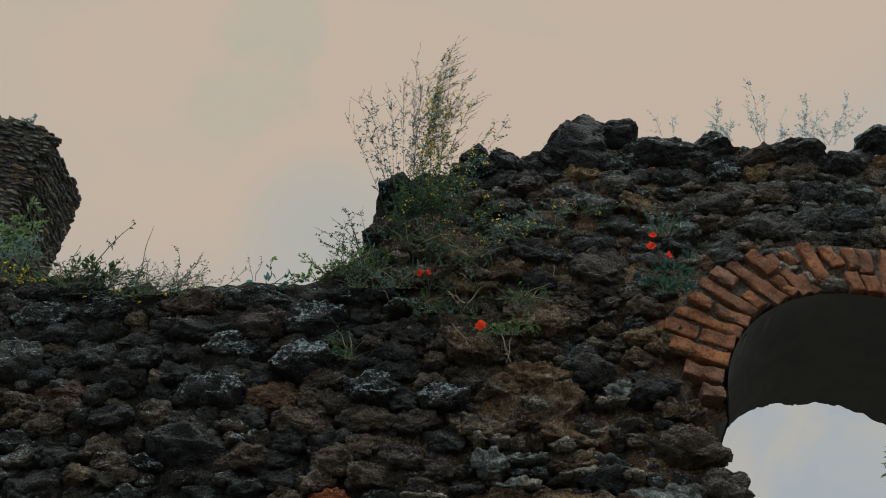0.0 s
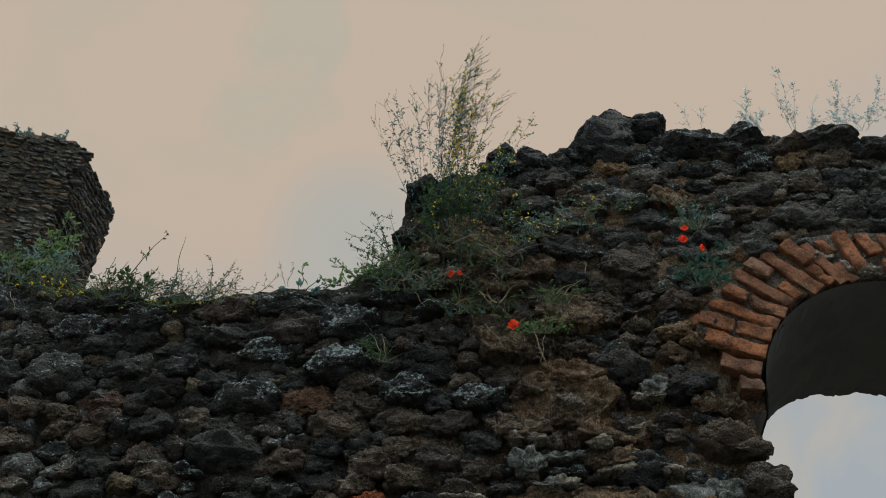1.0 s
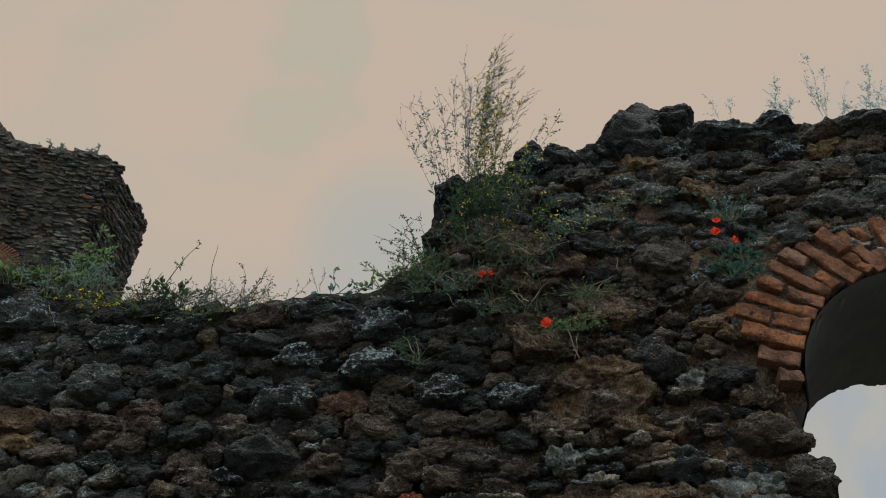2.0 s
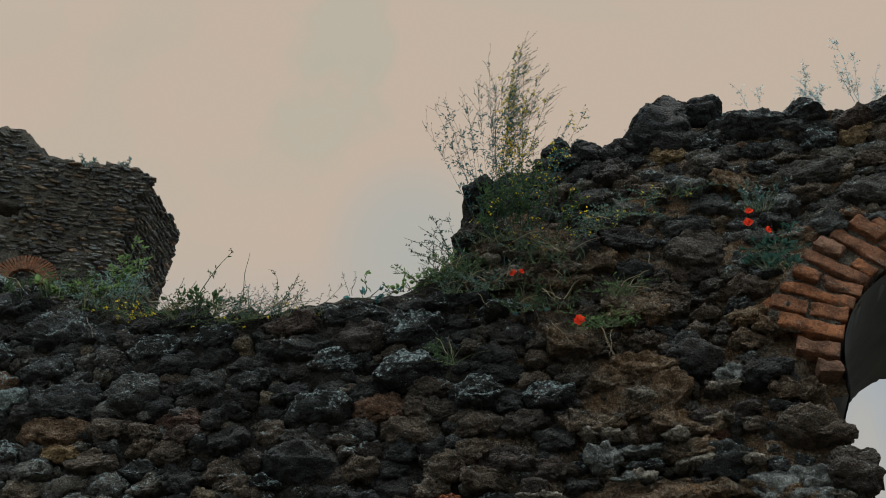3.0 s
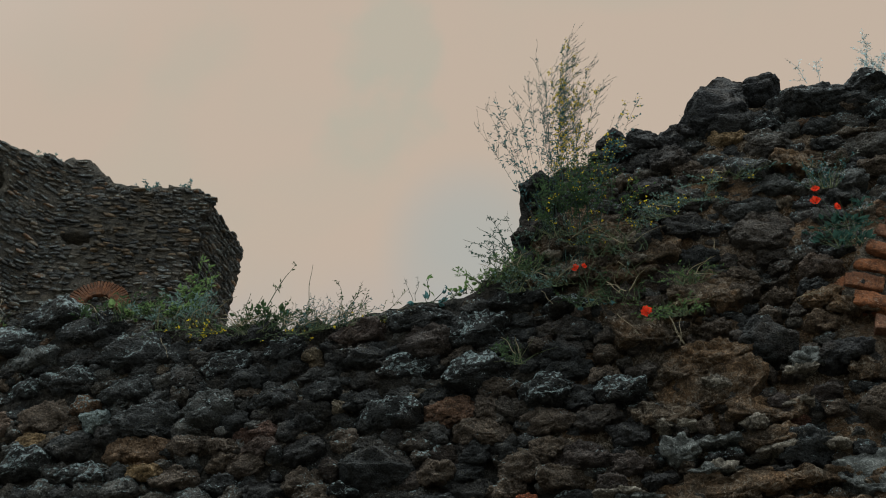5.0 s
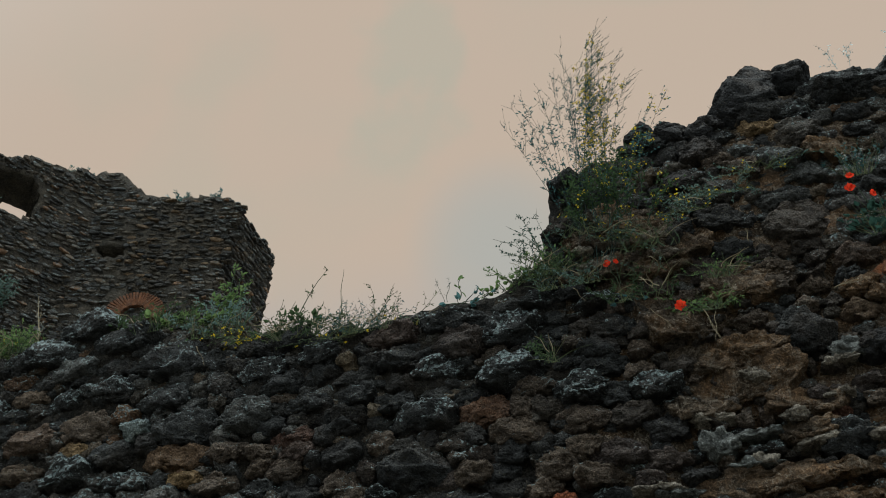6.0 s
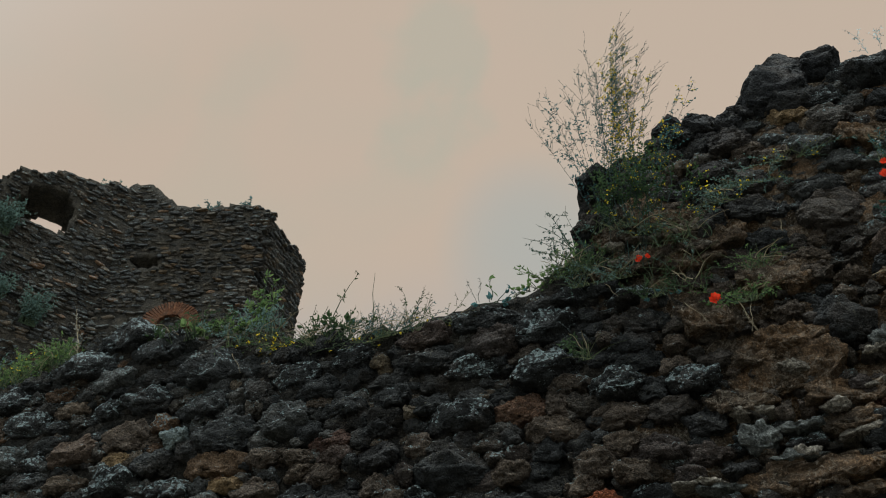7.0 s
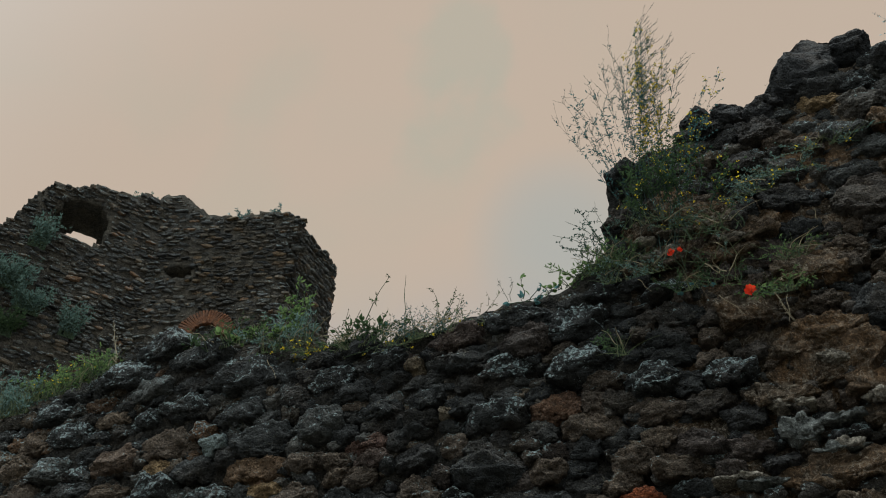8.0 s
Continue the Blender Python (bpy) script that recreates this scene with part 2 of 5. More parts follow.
LEAF_DEEP = leaf_material("deep_blue_green_leaf", (0.018, 0.050, 0.040), (0.040, 0.084, 0.064), 0.35)
GRASS = leaf_material("dry_green_grass", (0.08, 0.11, 0.055), (0.16, 0.165, 0.09))
STRAW = leaf_material("straw", (0.20, 0.16, 0.10), (0.30, 0.25, 0.17), 0.15)
STEM_DARK = leaf_material("dark_stem", (0.020, 0.036, 0.032), (0.032, 0.048, 0.040), 0.05)
STEM = leaf_material("stem_green", (0.040, 0.062, 0.038), (0.060, 0.080, 0.048), 0.1)
YELLOW = leaf_material("yellow_petal", (0.44, 0.32, 0.02), (0.56, 0.43, 0.04), 0.35)
POPPY = leaf_material("poppy_petal", (0.62, 0.040, 0.018), (0.72, 0.062, 0.024), 0.35)
SEED = leaf_material("pale_seed_head", (0.22, 0.22, 0.20), (0.34, 0.32, 0.28), 0.3)


# ---------------------------------------------------------------- mesh tools
def lattice(ix, iy, iz, seed):
    h = (ix * 374761393 + iy * 668265263 + iz * 2147483647 + seed * 974634777) & 0xFFFFFFFF
    h = ((h ^ (h >> 13)) * 1274126177) & 0xFFFFFFFF
    return ((h ^ (h >> 16)) & 0xFFFF) / 32767.5 - 1.0


def value_noise(p, seed=0):
    """Smooth noise in -1 to 1 at the rows of p."""
    f = np.floor(p)
    i, w = f.astype(np.int64), p - f
    w = w * w * (3 - 2 * w)
    total = 0
    for dx in (0, 1):
        for dy in (0, 1):
            for dz in (0, 1):
                k = (w[:, 0] if dx else 1 - w[:, 0]) * (w[:, 1] if dy else 1 - w[:, 1]) * (w[:, 2] if dz else 1 - w[:, 2])
                total = total + k * lattice(i[:, 0] + dx, i[:, 1] + dy, i[:, 2] + dz, seed)
    return total


TURN_NOISE = np.array(Euler((0.6, 0.9, 0.4)).to_matrix())      # keeps the lattice off the axes


def fractal(p, octaves=3, seed=0):
    total, q = 0, p @ TURN_NOISE
    for o in range(octaves):
        total = total + value_noise(q + 17.3 * o, seed + o) * 0.5 ** o
        q = (q * 2.03) @ TURN_NOISE
    return total


def ico(level):
    bm = bmesh.new()
    bmesh.ops.create_icosphere(bm, subdivisions=level, radius=1.0)
    v = np.array([x.co[:] for x in bm.verts])
    f = np.array([[x.index for x in y.verts] for y in bm.faces])
    bm.free()
    return v, f


ICO = {k: ico(k) for k in (2, 3, 4, 5, 6)}


def mesh_from(name, v, f, smooth=True):
    me = bpy.data.meshes.new(name)
    v, f = np.asarray(v, dtype=np.float32), np.asarray(f, dtype=np.int32)
    k = f.shape[1]
    me.vertices.add(len(v))
    me.vertices.foreach_set("co", v.ravel())
    me.loops.add(f.size)
    me.loops.foreach_set("vertex_index", f.ravel())
    me.polygons.add(len(f))
    me.polygons.foreach_set("loop_start", np.arange(0, f.size, k, dtype=np.int32))
    if smooth:
        me.polygons.foreach_set("use_smooth", np.ones(len(f), dtype=bool))
    me.update(calc_edges=True)
    me.validate()
    return me


class Buf:
    """Triangles and quads gathered for one mesh."""
    def __init__(self):
        self.v, self.f = [], []

    def tube(self, pts, r0, r1, sides=4):
        n = len(pts)
        base = len(self.v)
        for i, p in enumerate(pts):
            d = (Vector(pts[min(i + 1, n - 1)]) - Vector(pts[max(i - 1, 0)])).normalized()
            a = d.orthogonal().normalized()
            b = d.cross(a)
            r = r0 + (r1 - r0) * i / (n - 1)
            for k in range(sides):
                t = 2 * math.pi * k / sides
                self.v.append(Vector(p) + a * r * math.cos(t) + b * r * math.sin(t))
        for i in range(n - 1):
            for k in range(sides):
                q = base + i * sides
                self.f.append((q + k, q + (k + 1) % sides, q + sides + (k + 1) % sides, q + sides + k))

    def leaf(self, p, d, length, width, rng, cup=0.2):
        """A pointed blade with a fold along its middle."""
        d = Vector(d).normalized()
        s = d.cross(Vector((rng.uniform(-1, 1), rng.uniform(-1, 1), rng.uniform(-1, 1)))).normalized()
        n = d.cross(s)
        p = Vector(p)
        b = len(self.v)
        m1, m2 = p + d * length * 0.35 + n * length * cup * 0.3, p + d * length * 0.7 + n * length * cup * 0.25
        self.v += [p, m1 + s * width * 0.5 + n * width * cup, m1, m1 - s * width * 0.5 + n * width * cup,
                   m2 + s * width * 0.36 + n * width * cup, m2, m2 - s * width * 0.36 + n * width * cup, p + d * length]
        self.f += [(b, b + 1, b + 2), (b, b + 2, b + 3), (b + 1, b + 4, b + 5, b + 2), (b + 2, b + 5, b + 6, b + 3), (b + 4, b + 7, b + 5), (b + 5, b + 7, b + 6)]

    def blob(self, p, r, rng):
        """A small faceted bud."""
        v, f = ICO[2] if r > 0.02 else OCTA
        b = len(self.v)
        self.v += [Vector(p) + Vector(x) * r * rng.uniform(0.75, 1.2) for x in v]
        self.f += [tuple(int(b + i) for i in x) for x in f]

    def mesh(self, name):
        me = bpy.data.meshes.new(name)
        me.from_pydata([tuple(x) for x in self.v], [], self.f)
        me.update()
        return me


OCTA = ([(1, 0, 0), (-1, 0, 0), (0, 1, 0), (0, -1, 0), (0, 0, 1), (0, 0, -1)],
        [(0, 2, 4), (2, 1, 4), (1, 3, 4), (3, 0, 4), (2, 0, 5), (1, 2, 5), (3, 1, 5), (0, 3, 5)])


def part(name, data, material, parent, label="", kind=""):
    """One mesh under a thing or under a part."""
    me = data.mesh(name) if isinstance(data, Buf) else data
    if material is not None and not me.materials:
        me.materials.append(material)
    ob = new(name, me)
    ob.parent = parent
    return tagged(ob, label, kind=kind)


def thing(name, label, category, group="", kind="", place=(0, 0, 0)):
    ob = new(name)
    ob.empty_display_size = 0.1
    ob.location = place
    return tagged(ob, label, category, group, kind)


# ---------------------------------------------------------------- rubble masonry
class Face:
    """A plane of masonry: u runs along it, v is the height, w stands out of it."""
    def __init__(self, origin, angle):
        a = radians(angle)
        self.o = np.array(origin, float)
        self.du = np.array((math.cos(a), math.sin(a), 0.0))
        self.n = np.array((math.sin(a), -math.cos(a), 0.0))

    def at(self, u, v, w=0.0):
        return self.o + self.du * u + np.array((0, 0, 1.0)) * v + self.n * w

    def many(self, q):
        return self.o + np.outer(q[:, 0], self.du) + np.outer(q[:, 1], (0, 0, 1.0)) + np.outer(q[:, 2], self.n)


SQUASH = 0.55     # stones are wider than high


def power_cells(seeds, marked=0):
    """Cells of a power diagram round seeds (u, v, w, h): for each a polygon relative to its seed, cut to 1.12 of its own size."""
    s = np.array([q[:4] for q in seeds], float)
    p = np.stack([s[:, 0] * SQUASH, s[:, 1]], 1)
    r = 0.25 * (s[:, 2] * SQUASH + s[:, 3])
    cells = []
    ang = np.linspace(0, 2 * math.pi, 28, endpoint=False)
    for i in range(len(s)):
        d = p - p[i]
        dist = np.hypot(d[:, 0], d[:, 1])
        near = [j for j in np.argsort(dist)[1:22] if dist[j] < 0.6 and dist[j] > 1e-6]
        # radius along each direction: own rounded box, cut by each neighbour's line
        ca, sa = np.cos(ang), np.sin(ang)
        cap = 0.47 if i < marked else 0.60
        hw, hh = cap * s[i, 2] * SQUASH, 0.92 * cap * s[i, 3]
        rad = (np.abs(ca / hw) ** 3.2 + np.abs(sa / hh) ** 3.2) ** (-1 / 3.2)
        for j in near:
            off = (dist[j] ** 2 + r[i] ** 2 - r[j] ** 2) / (2 * dist[j])
            c = (ca * d[j, 0] + sa * d[j, 1]) / dist[j]
            rad = np.where(c > 1e-3, np.minimum(rad, np.maximum(off, 0.012) / np.maximum(c, 1e-3)), rad)
        cells.append((ang, rad))
    return cells


def stone_verts(cell, front, back, rng, level, joint=-0.004, rough=1.0, square=0.47, facets=7, slant=0.9, dome=0.55):
    """A lumpy, faceted stone filling its cell, in (u, v, w) round its seed."""
    ang, rad = cell
    d, f = ICO[level]
    th = np.arctan2(d[:, 1], d[:, 0]) % (2 * math.pi)
    rad = (np.roll(rad, 1) + 2 * rad + np.roll(rad, -1)) / 4
    r = np.interp(th, np.append(ang, 2 * math.pi), np.append(rad, rad[0]))
    rho = np.hypot(d[:, 0], d[:, 1]) ** square
    r = np.maximum(r - joint, 0.012)
    q = np.empty_like(d)
    q[:, 0] = r * rho * np.cos(th) / SQUASH
    q[:, 1] = r * rho * np.sin(th)
    z = d[:, 2]
    q[:, 2] = np.where(z > 0, front * np.abs(z) ** dome, -back * np.abs(z) ** 0.7)
    size = float(rad.mean())
    q[:, 2] += np.where(z > 0, 1, 0) * (q[:, 0] * rng.uniform(-0.28, 0.28) + q[:, 1] * rng.uniform(-0.38, 0.15))
    for _ in range(facets):                 # broken faces
        n = np.array((rng.uniform(-slant, slant), rng.uniform(-slant, slant), rng.uniform(0.45, 1.5)))
        n /= np.linalg.norm(n)
        h = np.percentile(q @ n, rng.uniform(84, 97))
        q -= np.outer(np.maximum(q @ n - h, 0) * 0.93, n)
    o = np.array((rng.uniform(0, 90), rng.uniform(0, 90), rng.uniform(0, 90)))
    amp = rough * min(size, 0.12)
    push = 0.10 * amp * fractal(q * (1.7 / max(size, 0.03)) + o, 3, 3)
    push += 0.0125 * rough * fractal(q * 34 + o, 3, 9) - 0.016 * rough * np.clip(fractal(q * 48 + o, 2, 19) - 0.2, 0, 1)
    push -= 0.007 * rough * np.clip(1 - 5 * np.abs(fractal(q * 17 + o, 2, 39)), 0, 1) * min(1, size / 0.06)
    q += d * push[:, None]
    bed = q[:, 1] * rng.uniform(16, 30) + 0.7 * fractal(q * 9 + o, 2, 29)
    q[:, 2] += np.where(z > 0, 1, 0) * 0.004 * rough * (0.5 - bed % 1.0)
    return q, f


def scatter(seeds, inside, u0, u1, v0, v1, wide, high, rng, course, tries, keep=0.62):
    """Fill the rest with stones in loose courses, keeping clear of those already there."""
    grid = {}
    cell = 0.5

    def key(u, v):
        return int(u / cell), int(v / cell)

    for q in seeds:
        grid.setdefault(key(q[0], q[1]), []).append(q)
    for _ in range(tries):
        u, v = rng.uniform(u0, u1), rng.uniform(v0, v1)
        v = (round(v / course) + rng.uniform(-0.28, 0.28)) * course
        w = rng.uniform(*wide) * rng.choice((0.65, 1, 1, 1.15))
        h = min(rng.uniform(*high), w * 0.85)
        if not inside(u, v):
            continue
        kx, ky = key(u, v)
        ok = True
        for a in (-1, 0, 1):
            for b in (-1, 0, 1):
                for q in grid.get((kx + a, ky + b), ()):
                    ex, ey = (u - q[0]) / (0.5 * (w + q[2])), (v - q[1]) / (0.5 * (h + q[3]))
                    if ex * ex + ey * ey < keep:
                        ok = False
                        break
        if ok:
            q = (u, v, w, h)
            seeds.append(q)
            grid.setdefault((kx, ky), []).append(q)
    return seeds


def courses(marked, inside, u0, u1, v0, v1, pitch, wide, rng, wave=0.03, keep=0.55):
    """Stones laid in uneven courses, leaving room for those that are already there."""
    made = []
    v, row = v0, 0
    while v < v1:
        high = pitch * rng.uniform(0.82, 1.22)
        u = u0 - rng.uniform(0, wide[1])
        while u < u1:
            w = rng.uniform(*wide) * rng.choice((0.6, 0.9, 1.0, 1.1))
            c, h = u + w / 2, high * rng.uniform(0.80, 1.12)
            y = v + wave * float(value_noise(np.array([[c * 1.3, row * 0.35, 0.5]]), 4)[0]) + rng.uniform(-0.12, 0.12) * high
            if inside(c, y) and all(((c - q[0]) / (0.5 * (w + q[2]))) ** 2 + ((y - q[1]) / (0.5 * (h + q[3]))) ** 2 > keep for q in marked):
                if rng.random() < 0.12 and h > 0.09:
                    made += [(c, y + h * 0.26, w, h * 0.52), (c, y - h * 0.26, w * 0.95, h * 0.5)]
                else:
                    made.append((c, y, w, h))
            u += w * 0.97
        v += high
        row += 1
    return made


def core_mesh(name, face, inside, u0, u1, v0, v1, step, thick, rough, seed, back_dir=None, snap=None):
    """The body of a wall: every square of the plan that is inside, with a front, a back and rims, and an uneven surface."""
    nu, nv = int((u1 - u0) / step), int((v1 - v0) / step)
    us, vs = u0 + step * np.arange(nu + 1), v0 + step * np.arange(nv + 1)
    keep = np.array([[inside(u + step / 2, v + step / 2) for v in vs[:-1]] for u in us[:-1]])
    U, V = np.meshgrid(us, vs, indexing="ij")
    flat = np.stack([U.ravel(), V.ravel(), np.zeros(U.size)], 1)
    jit = np.stack([fractal(flat * 23 + 5, 2, seed), fractal(flat * 23 + 50, 2, seed + 3)], 1) * step * 0.55
    if snap is not None:
        flat[:, 0], flat[:, 1] = snap(flat[:, 0], flat[:, 1])
    front = flat.copy()
    front[:, :2] += jit
    front[:, 2] = rough * fractal(flat * 4.5, 5, seed) + rough * 0.6 * fractal(flat * 22, 3, seed + 7)
    rear = flat.copy()
    rear[:, :2] += jit[::-1]
    rear[:, 2] = rough * fractal(flat * 4.5 + 77, 4, seed)
    a = face.many(front)
    b = face.many(rear) + (np.array(back_dir) * thick if back_dir is not None else -face.n * thick)
    off = len(a)
    idx = lambda i, j: i * (nv + 1) + j
    faces = []
    for i in range(nu):
        for j in range(nv):
            if not keep[i, j]:
                continue
            q = (idx(i, j), idx(i + 1, j), idx(i + 1, j + 1), idx(i, j + 1))
            faces.append(q)
            faces.append((q[3] + off, q[2] + off, q[1] + off, q[0] + off))
            for di, dj, s, e in ((0, -1, 0, 1), (1, 0, 1, 2), (0, 1, 2, 3), (-1, 0, 3, 0)):
                x, y = i + di, j + dj
                if not (0 <= x < nu and 0 <= y < nv and keep[x, y]):
                    faces.append((q[e], q[s], q[s] + off, q[e] + off))
    used = np.unique(np.array(faces))
    remap = np.full(2 * off, -1)
    remap[used] = np.arange(len(used))
    return mesh_from(name, np.concatenate([a, b])[used], remap[np.array(faces)])


# ---------------------------------------------------------------- ground
def build_ground():
    bm = bmesh.new()
    bmesh.ops.create_grid(bm, x_segments=120, y_segments=120, size=1.0)
    for v in bm.verts:
        x, y = v.co.x, v.co.y
        v.co.x, v.co.y = 900 * x * abs(x) ** 2 + 14 * x, 900 * y * abs(y) ** 2 + 14 * y
        r = math.hypot(v.co.x, v.co.y)
        v.co.z = 0.05 * noise.noise((v.co.x * 0.6, v.co.y * 0.6, 0)) + min(r / 400, 1) * 3 * noise.noise((v.co.x * 0.01, v.co.y * 0.01, 3))
        v.co.z -= 0.02
    me = bpy.data.meshes.new("ground")
    bm.to_mesh(me)
    bm.free()
    me.materials.append(GROUND)
    tagged(new("ground", me), "unseen ground round the ruin, made pale to bounce light", "ground", kind="structure")


build_ground()

# ---------------------------------------------------------------- near wall
NEAR = Face((0, 2.5, 0), 0)
ARCH_U, ARCH_V, ARCH_IN, ARCH_OUT, REAR_SHIFT = 1.50, 3.10, 0.545, 0.80, 0.08
RIDGE = [(-4.6, 3.55), (-3.46, 3.68), (-3.06, 3.75), (-2.78, 3.85), (-2.60, 3.94), (-2.42, 3.90), (-2.17, 3.79), (-1.9, 3.71), (-1.57, 3.67), (-1.34, 3.62),
         (-1.0, 3.635), (-0.82, 3.675), (-0.57, 3.67), (-0.50, 3.73), (-0.36, 3.84), (-0.345, 4.25), (-0.21, 4.31), (-0.01, 4.35), (0.10, 4.44), (0.42, 4.42),
         (0.46, 4.46), (0.72, 4.50), (0.82, 4.535), (0.94, 4.55), (1.07, 4.525), (1.16, 4.55), (1.23, 4.50), (1.39, 4.53), (1.58, 4.55), (1.65, 4.495), (1.74, 4.475), (1.83, 4.50), (1.91, 4.58), (2.05, 4.64), (2.5, 4.5), (3.2, 4.3), (3.4, 4.1)]
RX, RZ = [q[0] for q in RIDGE], [q[1] + 0.025 for q in RIDGE]


def in_opening(u, v, grow=0.0):
    if v > ARCH_V:
        return math.hypot(u - ARCH_U, v - ARCH_V) < ARCH_IN + grow
    return abs(u - ARCH_U) < ARCH_IN + 0.045 + grow


def near_inside(u, v):
    return v < float(np.interp(u, RX, RZ)) and not in_opening(u, v)


def stone_inside(u, v):
    low = math.atan2(v - ARCH_V, ARCH_U - u) < radians(21)          # the lowest bricks are short
    if v > ARCH_V - 0.02 and math.hypot(u - ARCH_U, v - ARCH_V) < (ARCH_OUT - 0.06 if low and u < ARCH_U else ARCH_OUT + 0.045):
        return False
    top = min(float(np.interp(u, RX, RZ)), float(np.interp(u - 0.07, RX, RZ)) if -0.5 < u < 0 else 9.0)
    return v < top - 0.045 and not in_opening(u, v, 0.05)


def snap_arch(u, v):
    """Draw the points beside the vault's edge onto its curve, with a broken outline."""
    du, dv = u - ARCH_U, v - ARCH_V
    r, a = np.hypot(du, dv), np.arctan2(dv, du)
    want = ARCH_IN + 0.014 * fractal(np.stack([a * 9, a * 0, a * 0], 1), 3, 41)
    near = (np.abs(r - ARCH_IN) < 0.022) & (dv > 0.01)
    top = np.interp(u, RX, RZ)
    slope = np.abs(np.interp(u + 0.03, RX, RZ) - np.interp(u - 0.03, RX, RZ)) / 0.06
    edge = (np.abs(v - top) < 0.027) & (slope < 1.2)              # a crumbled crest
    crest = top - 0.012 + 0.022 * fractal(np.stack([u * 11, u * 0, u * 0], 1), 3, 43)
    return np.where(near, ARCH_U + want * np.cos(a), u), np.where(near, ARCH_V + want * np.sin(a), np.where(edge, crest, v))


near_wall = thing("ruined_wall", "dark volcanic rubble wall with crumbling brown mortar and a brick arch", "wall", kind="structure")
part("mortar_core", core_mesh("mortar_core", Face((0, 2.545, 0), 0), near_inside, -4.4, 3.4, 0.0, 4.8, 0.026, 0.74, 0.026, 11, None, snap_arch), MORTAR, near_wall,
     "crumbling brown lime mortar")
core = near_wall.children[0].data
for v in core.vertices:                  # rear of the vault shifted and raised to fit the camera's view
    away = math.hypot(v.co.x - ARCH_U, v.co.z - ARCH_V)
    if v.co.y > 3.1 and away < 1.0 and v.co.z > ARCH_V - 0.3:
        v.co.x += REAR_SHIFT * min(1, (1.0 - away) / 0.35)
        v.co.z += 0.02 * min(1, (1.0 - away) / 0.35)
core.materials.append(GAP_SHADE)
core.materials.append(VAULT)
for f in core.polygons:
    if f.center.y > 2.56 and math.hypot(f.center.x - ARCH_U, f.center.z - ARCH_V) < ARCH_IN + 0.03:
        f.material_index = 2             # vault rim, darkened for its shade
    elif f.center.x < -0.25 + 0.2 * noise.noise((f.center.x * 3, f.center.z * 3, 0)):
        f.material_index = 1             # the low wall's dry joints, their shade painted as dark mortar


def soffit_mesh():
    """The rough underside of the vault, its shade painted dark, with a broken rear edge."""
    na, nd = 120, 40
    a, d = np.meshgrid(np.linspace(0.0, math.pi, na + 1), np.linspace(0.0, 0.77, nd + 1), indexing="ij")
    p = np.stack([a.ravel() * 0.6, d.ravel(), 0 * d.ravel()], 1)
    r = ARCH_IN - 0.010 * np.clip(1 + d.ravel() * 4, 1, 1.6) - 0.009 * np.clip(d.ravel() * 12, 0, 1) * np.clip(fractal(p * 9, 4, 51), -0.4, 1)
    deep = d.ravel() / 0.77
    r = r + 0.018 * deep
    x, z = r * np.cos(a.ravel()) + REAR_SHIFT * deep, r * np.sin(a.ravel())
    rear = np.clip((d.ravel() - 0.7) * 10, 0, 1) * 0.03 * fractal(p * 14, 3, 53)
    v = np.stack([ARCH_U + x, 2.5 + d.ravel() + rear, ARCH_V + z - np.clip((d.ravel() - 0.72) * 16, 0, 1) * 0.016 * np.abs(fractal(p * 24, 3, 57))], 1)
    i, j = np.meshgrid(np.arange(na), np.arange(nd), indexing="ij")
    q = (i * (nd + 1) + j).ravel()
    return mesh_from("vault_soffit", v, np.stack([q, q + 1, q + nd + 2, q + nd + 1], 1))


# A dark skin in place of shade; it also covers the bricks' undersides.
part("vault_soffit", soffit_mesh(), VAULT, near_wall, "underside of the vault, darkened for its shade")

DARK, BROWN, OCHRE, GREY = (0.043, 0.044, 0.043), (0.125, 0.092, 0.066), (0.25, 0.165, 0.085), (0.095, 0.096, 0.090)
MARKED = []


def zone_light(u, v, tint):
    """Light painted into the tint: dimmer mid low wall, brighter far end."""
    k = 0.95 if -1.5 < u < -0.05 and v < 3.42 else 1.45 if u < -1.75 else 1.0
    return tuple(k * c for c in tint)


def mark(u, v, w, h, tint=DARK, lichen=0.4, out=0.07):
    tint = zone_light(u, v, tint)
    k = 1 - 0.4 * out / 2.5
    MARKED.append((u * k, EYE + (v - EYE) * k, w, h, tint, lichen, out))


# low wall: the stones that can be told apart
mark(-0.53, 3.52, 0.23, 0.16, DARK, 0.95, 0.10)
mark(-0.54, 3.33, 0.27, 0.15, DARK, 0.95, 0.10)
mark(-1.59, 3.50, 0.24, 0.14, DARK, 0.80)
mark(-1.34, 3.54, 0.18, 0.11, DARK, 0.85, 0.09)
mark(-0.76, 3.48, 0.25, 0.15, (0.075, 0.06, 0.052), 0.3, 0.08)
mark(-0.76, 3.60, 0.29, 0.10, DARK, 0.55, 0.09)
mark(-1.03, 3.57, 0.24, 0.11, (0.085, 0.06, 0.05), 0.3, 0.07)
mark(-0.82, 3.38, 0.26, 0.10, DARK, 0.95, 0.08)
mark(-0.29, 3.20, 0.20, 0.13, DARK, 0.90, 0.10)
mark(-0.03, 3.17, 0.23, 0.13, DARK, 0.95, 0.10)
mark(-0.88, 3.18, 0.28, 0.12, DARK, 0.75, 0.09)
mark(-0.91, 2.97, 0.27, 0.18, DARK, 0.3, 0.11)
mark(-0.69, 2.92, 0.13, 0.09, BROWN, 0.2, 0.09)
mark(-0.63, 3.16, 0.21, 0.14, (0.16, 0.085, 0.05), 0.1, 0.05)
